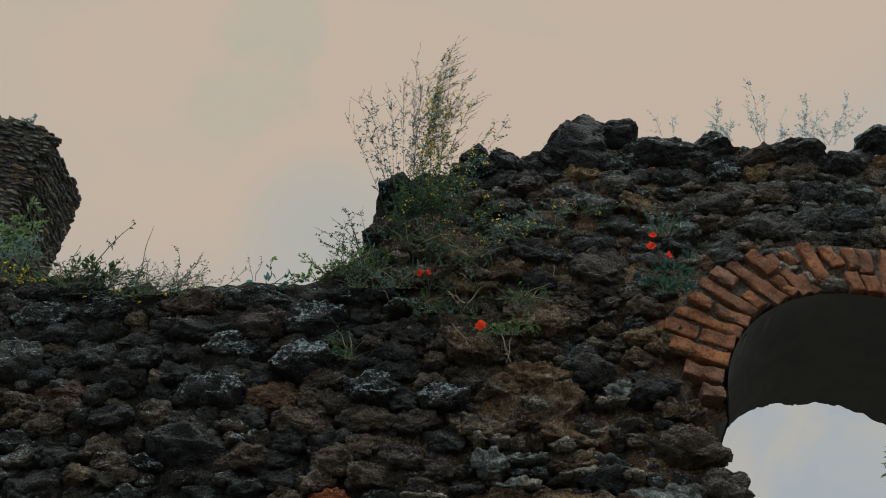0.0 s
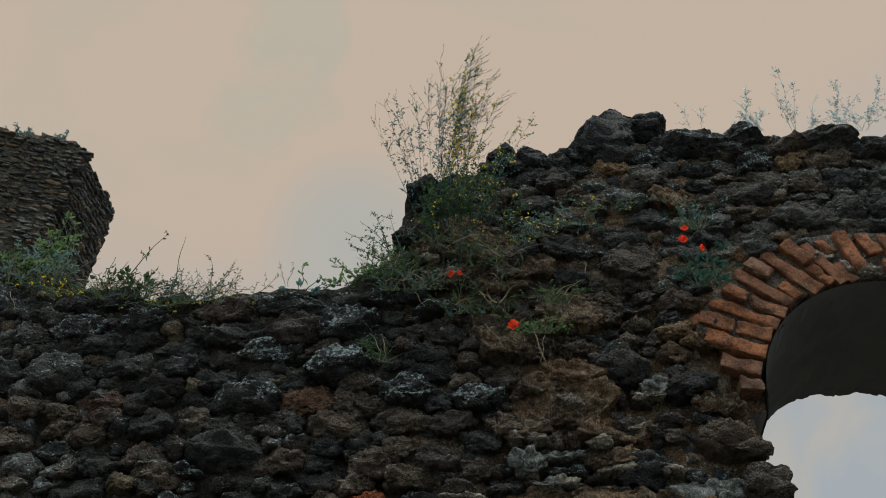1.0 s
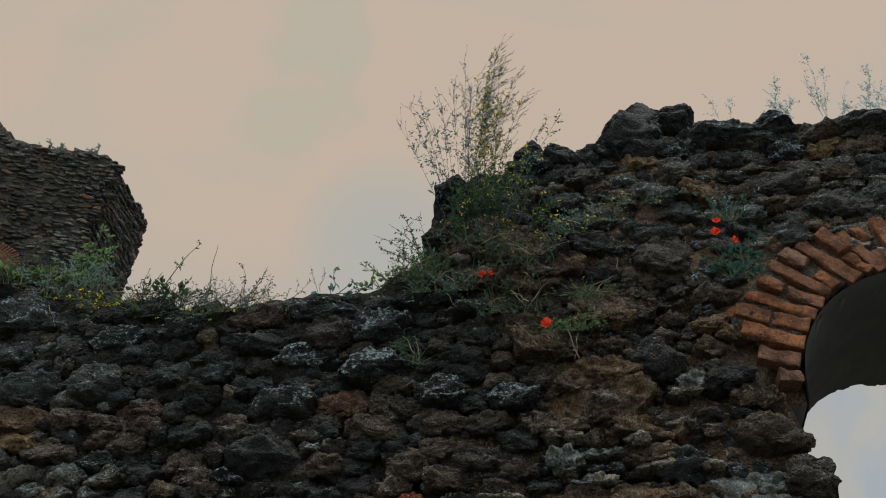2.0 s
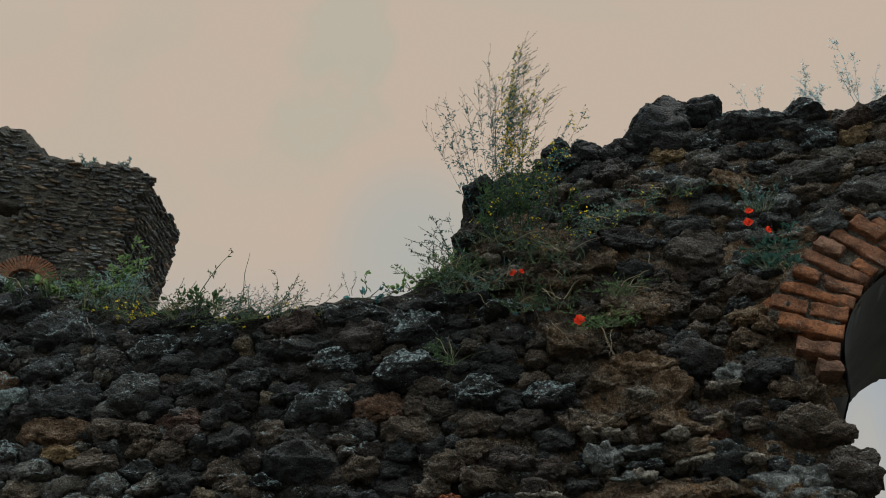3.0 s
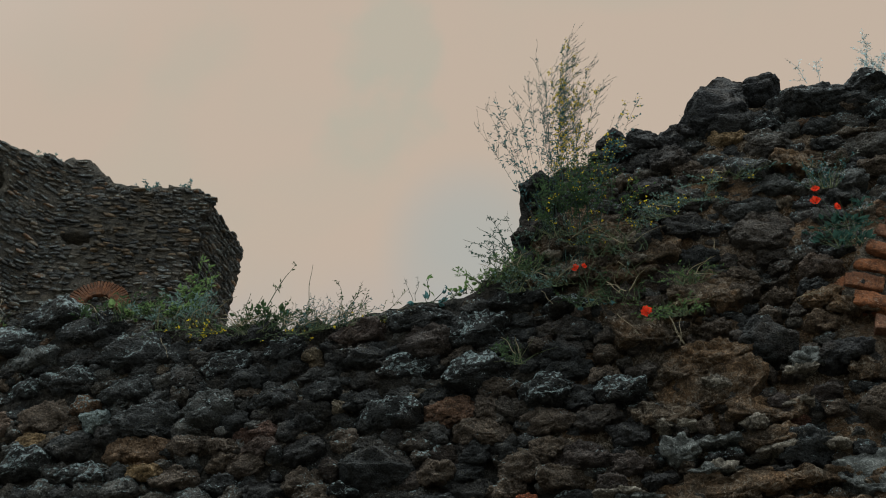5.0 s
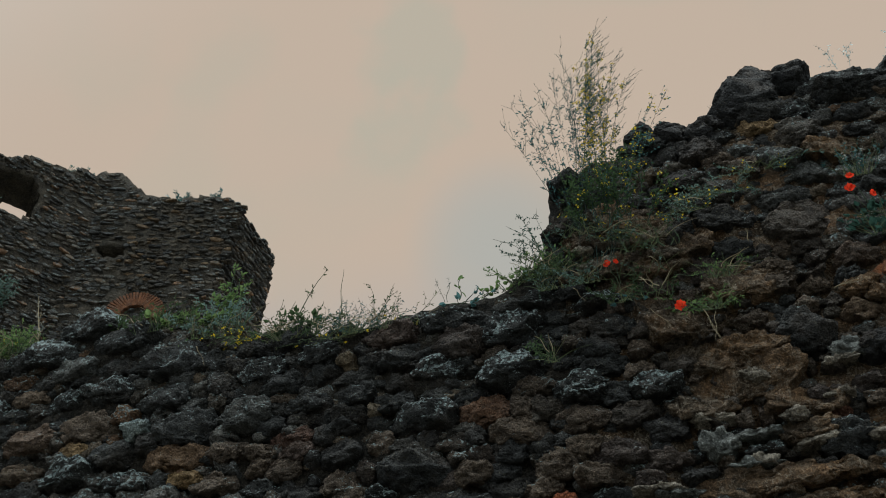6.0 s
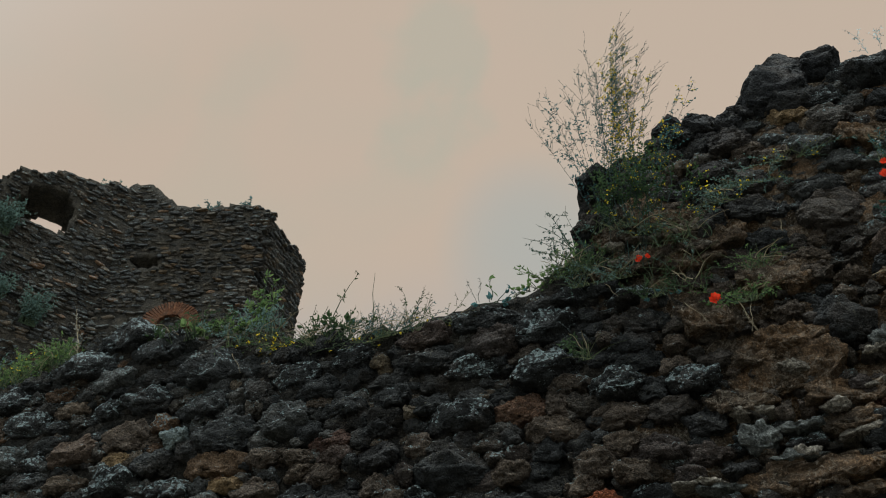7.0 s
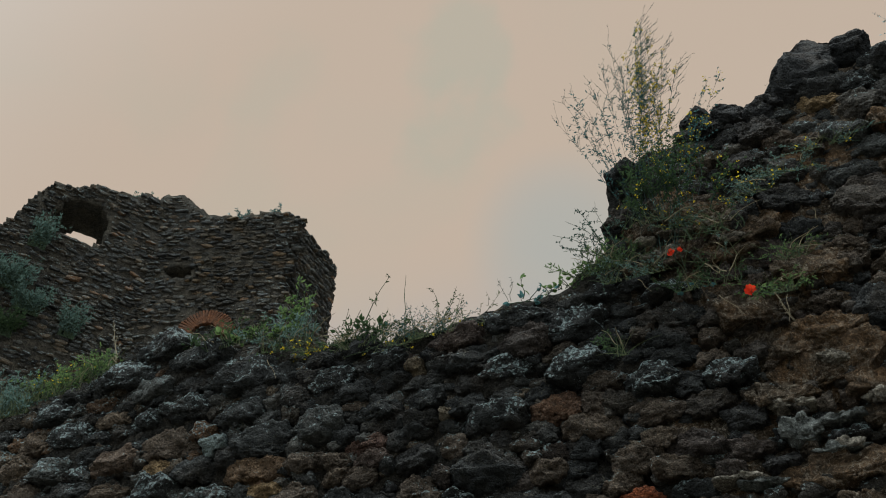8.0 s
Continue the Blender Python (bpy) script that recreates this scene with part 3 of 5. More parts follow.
mark(-0.52, 3.06, 0.22, 0.11, BROWN, 0.2, 0.06)
mark(-0.40, 2.76, 0.18, 0.055, (0.36, 0.10, 0.04), 0.0, 0.06)
mark(-1.06, 3.23, 0.055, 0.045, (0.30, 0.24, 0.17), 0.2, 0.06)
mark(-0.17, 3.58, 0.26, 0.08, DARK, 0.85, 0.08)
mark(-0.14, 3.45, 0.20, 0.12, DARK, 0.5, 0.05)
# its higher end
mark(-2.13, 3.31, 0.12, 0.12, (0.20, 0.235, 0.225), 1.0, 0.09)
mark(-2.58, 3.94, 0.36, 0.19, DARK, 0.85, 0.08)
mark(-2.35, 3.81, 0.40, 0.15, DARK, 0.7, 0.09)
mark(-2.05, 3.65, 0.32, 0.20, DARK, 0.7, 0.10)
mark(-2.54, 3.52, 0.18, 0.09, DARK, 1.0, 0.07)
mark(-2.32, 3.54, 0.27, 0.14, DARK, 0.85, 0.08)
mark(-1.88, 3.28, 0.32, 0.16, DARK, 0.5, 0.09)
mark(-1.89, 3.15, 0.34, 0.11, (0.16, 0.10, 0.06), 0.3, 0.07)
mark(-2.40, 3.25, 0.18, 0.07, OCHRE, 0.2, 0.06)
mark(-2.42, 3.15, 0.33, 0.12, DARK, 0.95, 0.09)
mark(-1.63, 3.31, 0.23, 0.16, GREY, 0.6, 0.09)
mark(-2.96, 3.52, 0.21, 0.15, DARK, 1.0, 0.08)
mark(-1.40, 3.16, 0.22, 0.08, (0.11, 0.06, 0.045), 0.2, 0.07)
mark(-2.74, 3.82, 0.36, 0.18, DARK, 0.85, 0.09)
# high wall and its crest
mark(0.50, 3.29, 0.23, 0.21, DARK, 0.25, 0.11)
mark(0.72, 3.20, 0.22, 0.12, (0.035, 0.034, 0.034), 0.1, 0.13)
mark(0.60, 3.81, 0.26, 0.24, (0.098, 0.080, 0.066), 0.3, 0.09)
mark(0.60, 4.15, 0.20, 0.16, GREY, 0.5, 0.09)
mark(0.73, 4.29, 0.19, 0.18, (0.09, 0.078, 0.066), 0.5, 0.09)
mark(0.57, 4.36, 0.16, 0.10, OCHRE, 0.2, 0.06)
mark(0.83, 2.99, 0.28, 0.16, BROWN, 0.3, 0.14)
mark(0.90, 2.82, 0.20, 0.18, (0.08, 0.062, 0.05), 0.4, 0.14)
mark(0.51, 2.87, 0.21, 0.16, DARK, 0.5, 0.11)
mark(0.71, 3.34, 0.22, 0.09, (0.17, 0.115, 0.075), 0.2, 0.05)
mark(0.64, 3.00, 0.11, 0.09, BROWN, 0.4, 0.07)
mark(0.72, 2.77, 0.08, 0.06, OCHRE, 0.0, 0.06)
mark(0.21, 4.13, 0.13, 0.13, (0.05, 0.045, 0.042), 0.2, 0.09)
mark(0.32, 4.29, 0.17, 0.18, (0.05, 0.045, 0.042), 0.2, 0.10)
mark(0.15, 4.38, 0.13, 0.13, DARK, 0.3, 0.07)
mark(1.11, 3.88, 0.18, 0.11, GREY, 0.4, 0.09)
mark(1.12, 4.19, 0.32, 0.16, (0.085, 0.078, 0.068), 0.45, 0.07)
mark(1.34, 4.05, 0.31, 0.16, (0.085, 0.078, 0.068), 0.45, 0.08)
mark(1.54, 4.39, 0.24, 0.12, BROWN, 0.4, 0.07)
mark(1.42, 4.42, 0.09, 0.09, OCHRE, 0.1, 0.06)
mark(0.14, 2.89, 0.09, 0.07, (0.30, 0.30, 0.27), 0.9, 0.02)
mark(0.27, 2.87, 0.16, 0.06, DARK, 1.0, 0.06)
# more of both, row by row
mark(0.9, 4.53, 0.26, 0.14, DARK, 0.6, 0.08)
mark(1.14, 4.46, 0.17, 0.12, BROWN, 0.5, 0.06)
mark(1.39, 4.22, 0.2, 0.1, BROWN, 0.4, 0.06)
mark(1.57, 4.22, 0.18, 0.1, DARK, 0.4, 0.07)
mark(1.51, 4.08, 0.17, 0.14, GREY, 0.5, 0.08)
mark(1.7, 4.09, 0.19, 0.14, DARK, 0.4, 0.08)
mark(1.78, 4.25, 0.21, 0.13, GREY, 0.8, 0.08)
mark(0.69, 4.04, 0.17, 0.12, GREY, 0.5, 0.07)
mark(0.83, 4.14, 0.23, 0.09, (0.18, 0.135, 0.085), 0.3, 0.04)
mark(0.74, 4.42, 0.17, 0.09, DARK, 0.9, 0.07)
mark(0.97, 4.01, 0.13, 0.11, GREY, 0.6, 0.06)
mark(1.1, 4.07, 0.13, 0.1, BROWN, 0.4, 0.06)
mark(0.5, 4.23, 0.14, 0.11, GREY, 0.8, 0.06)
mark(0.48, 3.59, 0.14, 0.12, BROWN, 0.2, 0.07)
mark(0.75, 3.59, 0.19, 0.13, (0.125, 0.088, 0.066), 0.3, 0.08)
mark(0.7, 3.49, 0.14, 0.09, DARK, 0.4, 0.08)
mark(0.52, 2.97, 0.09, 0.06, (0.19, 0.085, 0.055), 0.1, 0.06)
mark(0.32, 3.71, 0.18, 0.1, DARK, 0.3, 0.06)
mark(0.13, 3.84, 0.18, 0.16, DARK, 0.3, 0.08)
mark(-1.37, 3.1, 0.16, 0.07, (0.11, 0.078, 0.064), 0.2, 0.08)
mark(-1.38, 3.18, 0.08, 0.05, GREY, 0.3, 0.06)
mark(-1.36, 3.31, 0.22, 0.1, DARK, 0.5, 0.07)
mark(-1.15, 3.31, 0.16, 0.1, DARK, 0.4, 0.07)
mark(-1.21, 3.47, 0.08, 0.09, (0.18, 0.135, 0.085), 0.3, 0.06)
mark(-1.07, 3.46, 0.18, 0.09, DARK, 0.4, 0.08)
mark(-1.6, 3.32, 0.11, 0.08, DARK, 0.95, 0.08)
mark(-1.25, 2.84, 0.11, 0.06, (0.18, 0.135, 0.085), 0.2, 0.07)
mark(-1.14, 2.89, 0.14, 0.09, BROWN, 0.5, 0.06)
mark(-1.02, 2.89, 0.09, 0.06, DARK, 0.9, 0.07)
mark(-0.4, 2.91, 0.14, 0.12, BROWN, 0.3, 0.07)
mark(-0.45, 2.83, 0.14, 0.08, BROWN, 0.4, 0.07)
mark(-0.68, 2.81, 0.1, 0.09, DARK, 0.3, 0.08)
mark(-0.28, 2.96, 0.15, 0.09, BROWN, 0.3, 0.06)
mark(-0.25, 2.86, 0.16, 0.09, BROWN, 0.4, 0.07)
mark(-2.86, 3.78, 0.23, 0.13, DARK, 0.8, 0.08)
mark(-3.13, 3.68, 0.24, 0.15, DARK, 0.85, 0.08)
mark(-2.58, 3.69, 0.29, 0.14, GREY, 0.5, 0.07)
mark(-2.74, 3.56, 0.23, 0.08, BROWN, 0.3, 0.06)
mark(-2.38, 3.36, 0.32, 0.13, (0.13, 0.098, 0.074), 0.3, 0.08)
mark(-2.66, 3.34, 0.29, 0.15, (0.15, 0.105, 0.078), 0.2, 0.07)
mark(-3.0, 3.36, 0.23, 0.14, GREY, 0.7, 0.08)
mark(-3.22, 3.39, 0.18, 0.15, BROWN, 0.3, 0.07)
mark(-2.2, 3.21, 0.23, 0.11, DARK, 0.3, 0.07)
mark(-2.64, 3.18, 0.2, 0.09, BROWN, 0.2, 0.06)
mark(-3.17, 3.52, 0.22, 0.14, BROWN, 0.3, 0.07)
mark(-2.02, 3.45, 0.28, 0.11, DARK, 0.6, 0.08)
mark(-2.82, 3.21, 0.16, 0.1, DARK, 0.6, 0.07)

# smaller stones between them
mark(-0.43, 3.635, 0.17, 0.09, DARK, 0.6, 0.07)
mark(-0.29, 3.645, 0.12, 0.08, DARK, 0.5, 0.06)
mark(-1.66, 3.62, 0.20, 0.10, DARK, 0.4, 0.05)
mark(-1.50, 3.65, 0.24, 0.12, DARK, 0.3, 0.05)
mark(-1.69, 3.55, 0.13, 0.11, DARK, 0.5, 0.06)
mark(-0.95, 3.46, 0.21, 0.14, DARK, 0.3, 0.07)
mark(-1.30, 3.44, 0.19, 0.11, DARK, 0.3, 0.04)
mark(-1.47, 3.35, 0.19, 0.06, (0.13, 0.098, 0.074), 0.6, 0.04)
mark(-1.47, 3.42, 0.21, 0.11, DARK, 0.2, 0.07)
mark(-0.99, 3.25, 0.16, 0.09, DARK, 0.3, 0.06)
mark(-1.51, 3.06, 0.12, 0.08, BROWN, 0.3, 0.05)
mark(-1.52, 3.12, 0.12, 0.06, (0.13, 0.098, 0.074), 0.2, 0.05)
mark(-1.19, 3.18, 0.12, 0.07, DARK, 0.3, 0.07)
mark(-1.20, 3.07, 0.16, 0.11, (0.05, 0.048, 0.046), 0.1, 0.07)
mark(-0.51, 3.16, 0.11, 0.10, (0.13, 0.098, 0.074), 0.2, 0.07)
mark(-1.03, 3.08, 0.10, 0.11, (0.13, 0.098, 0.074), 0.5, 0.05)
mark(-1.37, 2.80, 0.17, 0.18, (0.05, 0.048, 0.046), 0.1, 0.05)
mark(-1.32, 2.91, 0.19, 0.09, (0.05, 0.048, 0.046), 0.2, 0.05)
mark(-1.08, 2.84, 0.09, 0.06, BROWN, 0.2, 0.07)
mark(-0.80, 2.77, 0.14, 0.07, DARK, 0.4, 0.04)
mark(-1.12, 2.75, 0.16, 0.06, DARK, 0.2, 0.04)
mark(-1.31, 2.74, 0.14, 0.06, (0.13, 0.098, 0.074), 0.2, 0.05)
mark(-0.53, 2.77, 0.11, 0.07, (0.13, 0.098, 0.074), 0.4, 0.04)
mark(-0.21, 3.36, 0.15, 0.13, DARK, 0.2, 0.06)
mark(-0.22, 3.28, 0.23, 0.09, DARK, 0.2, 0.04)
mark(-0.29, 3.07, 0.21, 0.10, (0.13, 0.098, 0.074), 0.3, 0.06)
mark(-0.02, 3.00, 0.17, 0.15, (0.05, 0.048, 0.046), 0.1, 0.07)
mark(-0.03, 2.88, 0.20, 0.10, (0.085, 0.065, 0.055), 0.3, 0.07)
mark(-0.20, 2.92, 0.21, 0.10, (0.085, 0.065, 0.055), 0.3, 0.07)
mark(-0.10, 2.81, 0.15, 0.08, (0.085, 0.065, 0.055), 0.3, 0.07)
mark(0.06, 2.81, 0.15, 0.08, (0.05, 0.048, 0.046), 0.2, 0.07)
mark(0.55, 3.91, 0.16, 0.10, GREY, 0.4, 0.05)
mark(0.45, 3.52, 0.19, 0.11, (0.13, 0.098, 0.074), 0.2, 0.06)
mark(0.57, 3.48, 0.15, 0.10, BROWN, 0.2, 0.04)
mark(0.21, 3.63, 0.20, 0.13, (0.085, 0.065, 0.055), 0.3, 0.04)
mark(0.04, 3.58, 0.20, 0.12, (0.085, 0.065, 0.055), 0.3, 0.05)
mark(0.33, 3.89, 0.21, 0.16, (0.05, 0.048, 0.046), 0.3, 0.07)
mark(0.87, 3.49, 0.09, 0.11, (0.05, 0.048, 0.046), 0.1, 0.05)
mark(0.33, 3.37, 0.17, 0.09, (0.13, 0.098, 0.074), 0.3, 0.06)
mark(0.63, 3.06, 0.12, 0.09, (0.085, 0.065, 0.055), 0.2, 0.07)
mark(0.78, 3.14, 0.16, 0.11, (0.05, 0.048, 0.046), 0.1, 0.06)
mark(0.50, 3.03, 0.15, 0.10, (0.085, 0.065, 0.055), 0.2, 0.07)
mark(0.47, 4.14, 0.15, 0.16, (0.13, 0.098, 0.074), 0.4, 0.07)
mark(0.95, 4.23, 0.12, 0.11, DARK, 0.5, 0.06)
mark(0.95, 4.33, 0.13, 0.10, DARK, 0.4, 0.07)
mark(1.22, 4.38, 0.15, 0.16, DARK, 0.98, 0.05)
mark(1.36, 4.37, 0.09, 0.10, OCHRE, 0.1, 0.06)
mark(1.44, 3.91, 0.21, 0.10, (0.085, 0.065, 0.055), 0.3, 0.04)
mark(1.29, 3.87, 0.12, 0.09, GREY, 0.4, 0.06)
mark(0.19, 4.30, 0.18, 0.15, (0.05, 0.048, 0.046), 0.2, 0.05)
mark(0.38, 4.21, 0.12, 0.15, (0.13, 0.098, 0.074), 0.3, 0.06)
mark(0.23, 3.97, 0.19, 0.13, DARK, 0.5, 0.04)
mark(0.37, 4.00, 0.14, 0.10, (0.05, 0.048, 0.046), 0.4, 0.05)
mark(-3.00, 3.77, 0.23, 0.11, DARK, 0.6, 0.06)
mark(-2.46, 3.22, 0.11, 0.07, GREY, 0.8, 0.06)
mark(-3.11, 3.24, 0.18, 0.12, (0.13, 0.098, 0.074), 0.3, 0.04)
mark(-1.84, 3.60, 0.24, 0.11, DARK, 0.5, 0.04)
mark(-1.83, 3.05, 0.24, 0.05, OCHRE, 0.1, 0.07)
mark(-1.67, 3.15, 0.16, 0.09, (0.13, 0.098, 0.074), 0.4, 0.07)
mark(-1.41, 3.03, 0.14, 0.10, (0.13, 0.098, 0.074), 0.2, 0.04)
mark(-1.70, 3.01, 0.18, 0.09, (0.13, 0.098, 0.074), 0.4, 0.06)
mark(-1.50, 2.96, 0.14, 0.07, DARK, 0.5, 0.04)
mark(-2.09, 3.07, 0.20, 0.09, DARK, 0.9, 0.07)
mark(-1.18, 2.94, 0.20, 0.09, (0.13, 0.098, 0.074), 0.4, 0.05)
mark(-2.30, 3.65, 0.26, 0.10, DARK, 0.4, 0.04)
mark(-2.02, 3.24, 0.20, 0.10, (0.05, 0.048, 0.046), 0.2, 0.06)
mark(-1.77, 3.46, 0.17, 0.09, DARK, 0.5, 0.07)

rng = random.Random(7)
SPLIT = 2.55
seeds = [q[:4] for q in MARKED]
seeds += courses(seeds, lambda u, v: stone_inside(u, v) and v > SPLIT, -4.3, 3.3, SPLIT + 0.05, 4.75, 0.076, (0.06, 0.19), rng, 0.035, 0.45)
cells = power_cells(seeds, len(MARKED))
TONES = [DARK, DARK, DARK, DARK, (0.065, 0.060, 0.054), (0.082, 0.068, 0.055), (0.075, 0.073, 0.068), (0.115, 0.088, 0.066), (0.090, 0.068, 0.055)]
order = sorted(range(len(seeds)), key=lambda i: (i >= len(MARKED), abs(seeds[i][0] + 0.4) + 1.5 * abs(seeds[i][1] - 3.4)))
rest_v, rest_f, count = [], [], 0
for rank, i in enumerate(order):
    u, v, w, h = seeds[i]
    if i < len(MARKED):
        tint, lichen, out = MARKED[i][4:]
        level = 5
    else:
        tint, lichen, out = rng.choice(TONES), rng.choice((0.1, 0.2, 0.3, 0.4, 0.5, 0.7)), rng.uniform(0.02, 0.06)
        level = 4 if w < 0.15 else 5
        shade = rng.uniform(0.8, 1.2)
        if u > -0.15 and v < 3.95:                    # browner towards the arch; the rest dimmed in place of uneven light
            tint = tuple(0.65 * a + 0.35 * b for a, b in zip(tint, (0.18, 0.13, 0.095)))
        else:
            shade *= 0.8
        tint = zone_light(u, v, tuple(c * shade for c in tint))
    if rank >= 298:
        level = 4
    q, f = stone_verts(cells[i], out * 0.68, 0.10, rng, level, 0.008 if u > -0.1 and v < 3.6 else -0.004, 1.0, 0.40, 8, 1.0, 0.36)
    if rank < 298:
        me = mesh_from("stone", NEAR.many(q) - NEAR.o, f, False)
        ob = part("stone", me, ROCK, near_wall)
        ob.location = NEAR.at(u, v, -0.03)
        ob.color = (*tint, lichen)
    else:
        rest_v.append(NEAR.many(q) + NEAR.at(u, v, -0.03) - NEAR.o)
        rest_f.append(f + count)
        count += len(q)
# the foot of the wall, below the part with single stones
foot = courses([], lambda u, v: stone_inside(u, v) and v < SPLIT, -4.3, 3.3, 0.05, SPLIT, 0.135, (0.18, 0.34), rng)
for (u, v, w, h), c in zip(foot, power_cells(foot)):
    q, f = stone_verts(c, rng.uniform(0.03, 0.08), 0.1, rng, 3)
    rest_v.append(NEAR.many(q) + NEAR.at(u, v, -0.03) - NEAR.o)
    rest_f.append(f + count)
    count += len(q)
chips = scatter(list(seeds), lambda u, v: stone_inside(u, v) and v > SPLIT, -3.9, 2.4, SPLIT, 4.7, (0.03, 0.08), (0.022, 0.045), rng, 0.02, 3000, 0.42)[len(seeds):]
for (u, v, w, h), c in zip(chips, power_cells(chips)):
    q, f = stone_verts(c, rng.uniform(0.003, 0.02), 0.04, rng, 3, -0.003, 1.0, 0.4)
    rest_v.append(NEAR.many(q) + NEAR.at(u, v, -0.035) - NEAR.o)
    rest_f.append(f + count)
    count += len(q)
part("rubble", mesh_from("rubble", np.concatenate(rest_v), np.concatenate(rest_f), False), ROCK_FAR, near_wall, "volcanic rubble in coarse courses", "stuff")


def crest_rock(u, v, w, h, out, back, tint=DARK, lichen=0.4, shear=0.0, taper=0.0):
    """A loose block lying on the wall's top."""
    ang = np.linspace(0, 2 * math.pi, 28, endpoint=False)
    hw, hh = 0.5 * w * SQUASH, 0.5 * h
    rad = (np.abs(np.cos(ang) / hw) ** 2.6 + np.abs(np.sin(ang) / hh) ** 2.6) ** (-1 / 2.6)
    q, f = stone_verts((ang, rad * (1 + 0.08 * np.sin(ang * 2 + u * 9))), out, back, random.Random(round(u * 1000)), 5, 0.0, 0.85, 0.55, 9, 1.6)
    q[:, 0] = q[:, 0] * (1 - taper * np.clip(q[:, 1] / hh, -1, 1)) + shear * q[:, 1]
    me = mesh_from("loose_block", NEAR.many(q) - NEAR.o, f, False)
    me.materials.append(ROCK)
    ob = new("loose_block", me)
    ob.location = NEAR.at(u, v, -0.03)
    ob.color = (*tint, lichen)
    tagged(ob, "worn volcanic block lying on the crest of the wall, tinted dark", "rock", "blocks on the crest")


def mortar_patch(u, v, w, h, out, material, label, out_by=0.012):
    """A lump of mortar that covers the stones behind it."""
    ang = np.linspace(0, 2 * math.pi, 28, endpoint=False)
    hw, hh = 0.5 * w * SQUASH, 0.5 * h
    rad = (np.abs(np.cos(ang) / hw) ** 2.2 + np.abs(np.sin(ang) / hh) ** 2.2) ** (-1 / 2.2)
    rad = rad * (1 + 0.22 * fractal(np.stack([np.cos(ang) * 1.6 + u * 7, np.sin(ang) * 1.6, 0 * ang], 1), 3, 6))
    q, f = stone_verts((ang, rad), out - out_by, 0.06, rng, 5, 0.0, 1.3, 0.36, 0, 0.9, 0.22)
    ob = part("mortar_patch", mesh_from("mortar_patch", NEAR.many(q) - NEAR.o, f), material, near_wall, label)
    ob.location = NEAR.at(u, v, -0.02)


for u, v, w, h, out in ((0.27, 3.12, 0.40, 0.20, 0.040), (0.12, 3.38, 0.32, 0.14, 0.040), (0.34, 3.52, 0.28, 0.20, 0.040), (0.15, 3.75, 0.26, 0.16, 0.045),
                        (0.42, 3.00, 0.26, 0.10, 0.05), (0.10, 3.02, 0.22, 0.07, 0.045), (0.70, 3.42, 0.14, 0.08, 0.05), (0.79, 3.10, 0.18, 0.08, 0.05), (0.80, 4.12, 0.18, 0.12, 0.05), (-0.45, 2.66, 0.40, 0.09, 0.05), (0.25, 2.74, 0.44, 0.10, 0.05)):
    mortar_patch(u, v, w, h, out, MORTAR, "crumbling orange-brown mortar")
lumps = random.Random(5)
for _ in range(16):
    u, v = lumps.uniform(-0.55, 0.85), lumps.uniform(2.62, 3.45)
    if stone_inside(u, v) and (u > -0.1 or v < 2.95):
        mortar_patch(u, v, lumps.uniform(0.12, 0.30), lumps.uniform(0.04, 0.10), lumps.uniform(0.045, 0.06), MORTAR, "crumbling orange-brown mortar")
for u, v, w, h, out in ((-0.02, 3.93, 0.36, 0.22, 0.055), (0.10, 3.82, 0.28, 0.16, 0.055), (-0.20, 3.86, 0.20, 0.14, 0.05), (-0.19, 3.70, 0.30, 0.12, 0.05), (0.04, 3.66, 0.26, 0.10, 0.05)):
    mortar_patch(u, v, w, h, out - 0.005, MORTAR, "brown crumbling mortar behind the bush")
# Pale strips added to lighten the ledge, in place of dry grass.
for u, v, w, h in ((-0.10, 3.80, 0.14, 0.035), (0.06, 3.79, 0.12, 0.03), (-0.16, 3.70, 0.16, 0.035), (0.10, 3.70, 0.10, 0.03), (-0.22, 3.79, 0.08, 0.03)):
    mortar_patch(u, v, w, h, 0.065, CRUST, "pale streaks lightening the crumbling ledge")
for u, v, w, h, out in ((0.68, 2.75, 0.26, 0.15, 0.045), (0.82, 2.77, 0.20, 0.09, 0.042), (0.13, 2.885, 0.10, 0.09, 0.05), (0.26, 2.905, 0.15, 0.035, 0.055), (0.60, 3.175, 0.13, 0.06, 0.045), (0.22, 2.80, 0.22, 0.02, 0.05), (-0.02, 2.74, 0.20, 0.02, 0.045)):
    mortar_patch(u, v, w, h, out, PALE_MORTAR, "pale grey lime mortar")
for u, v, w, h in ((1.50, 3.70, 0.13, 0.085), (1.335, 3.775, 0.09, 0.05), (1.42, 3.72, 0.05, 0.07)):
    mortar_patch(u, v, w, h, 0.035, CRUST, "pale grey lime mortar in the broken crown")
strips = random.Random(9)
for _ in range(26):                      # pale lime squeezed out along the joints
    u, v = strips.uniform(-0.35, 0.95), strips.uniform(2.60, 3.16)
    if stone_inside(u, v) and u > 1.2 * (v - 2.9):
        mortar_patch(u, v, strips.uniform(0.07, 0.2), strips.uniform(0.018, 0.04), strips.uniform(0.05, 0.065), CRUST, "pale lime along the joints")
# Near-black tints on the peak blocks stand for their backlighting.
crest_rock(0.59, 4.615, 0.26, 0.53, 0.05, 0.16, (0.034, 0.034, 0.035), 0.2, 0.24, 0.42)
crest_rock(0.782, 4.635, 0.15, 0.20, 0.05, 0.14, (0.034, 0.034, 0.035), 0.2, -0.1, 0.15)
crest_rock(0.62, 4.42, 0.29, 0.22, 0.055, 0.16, (0.05, 0.048, 0.046), 0.3)
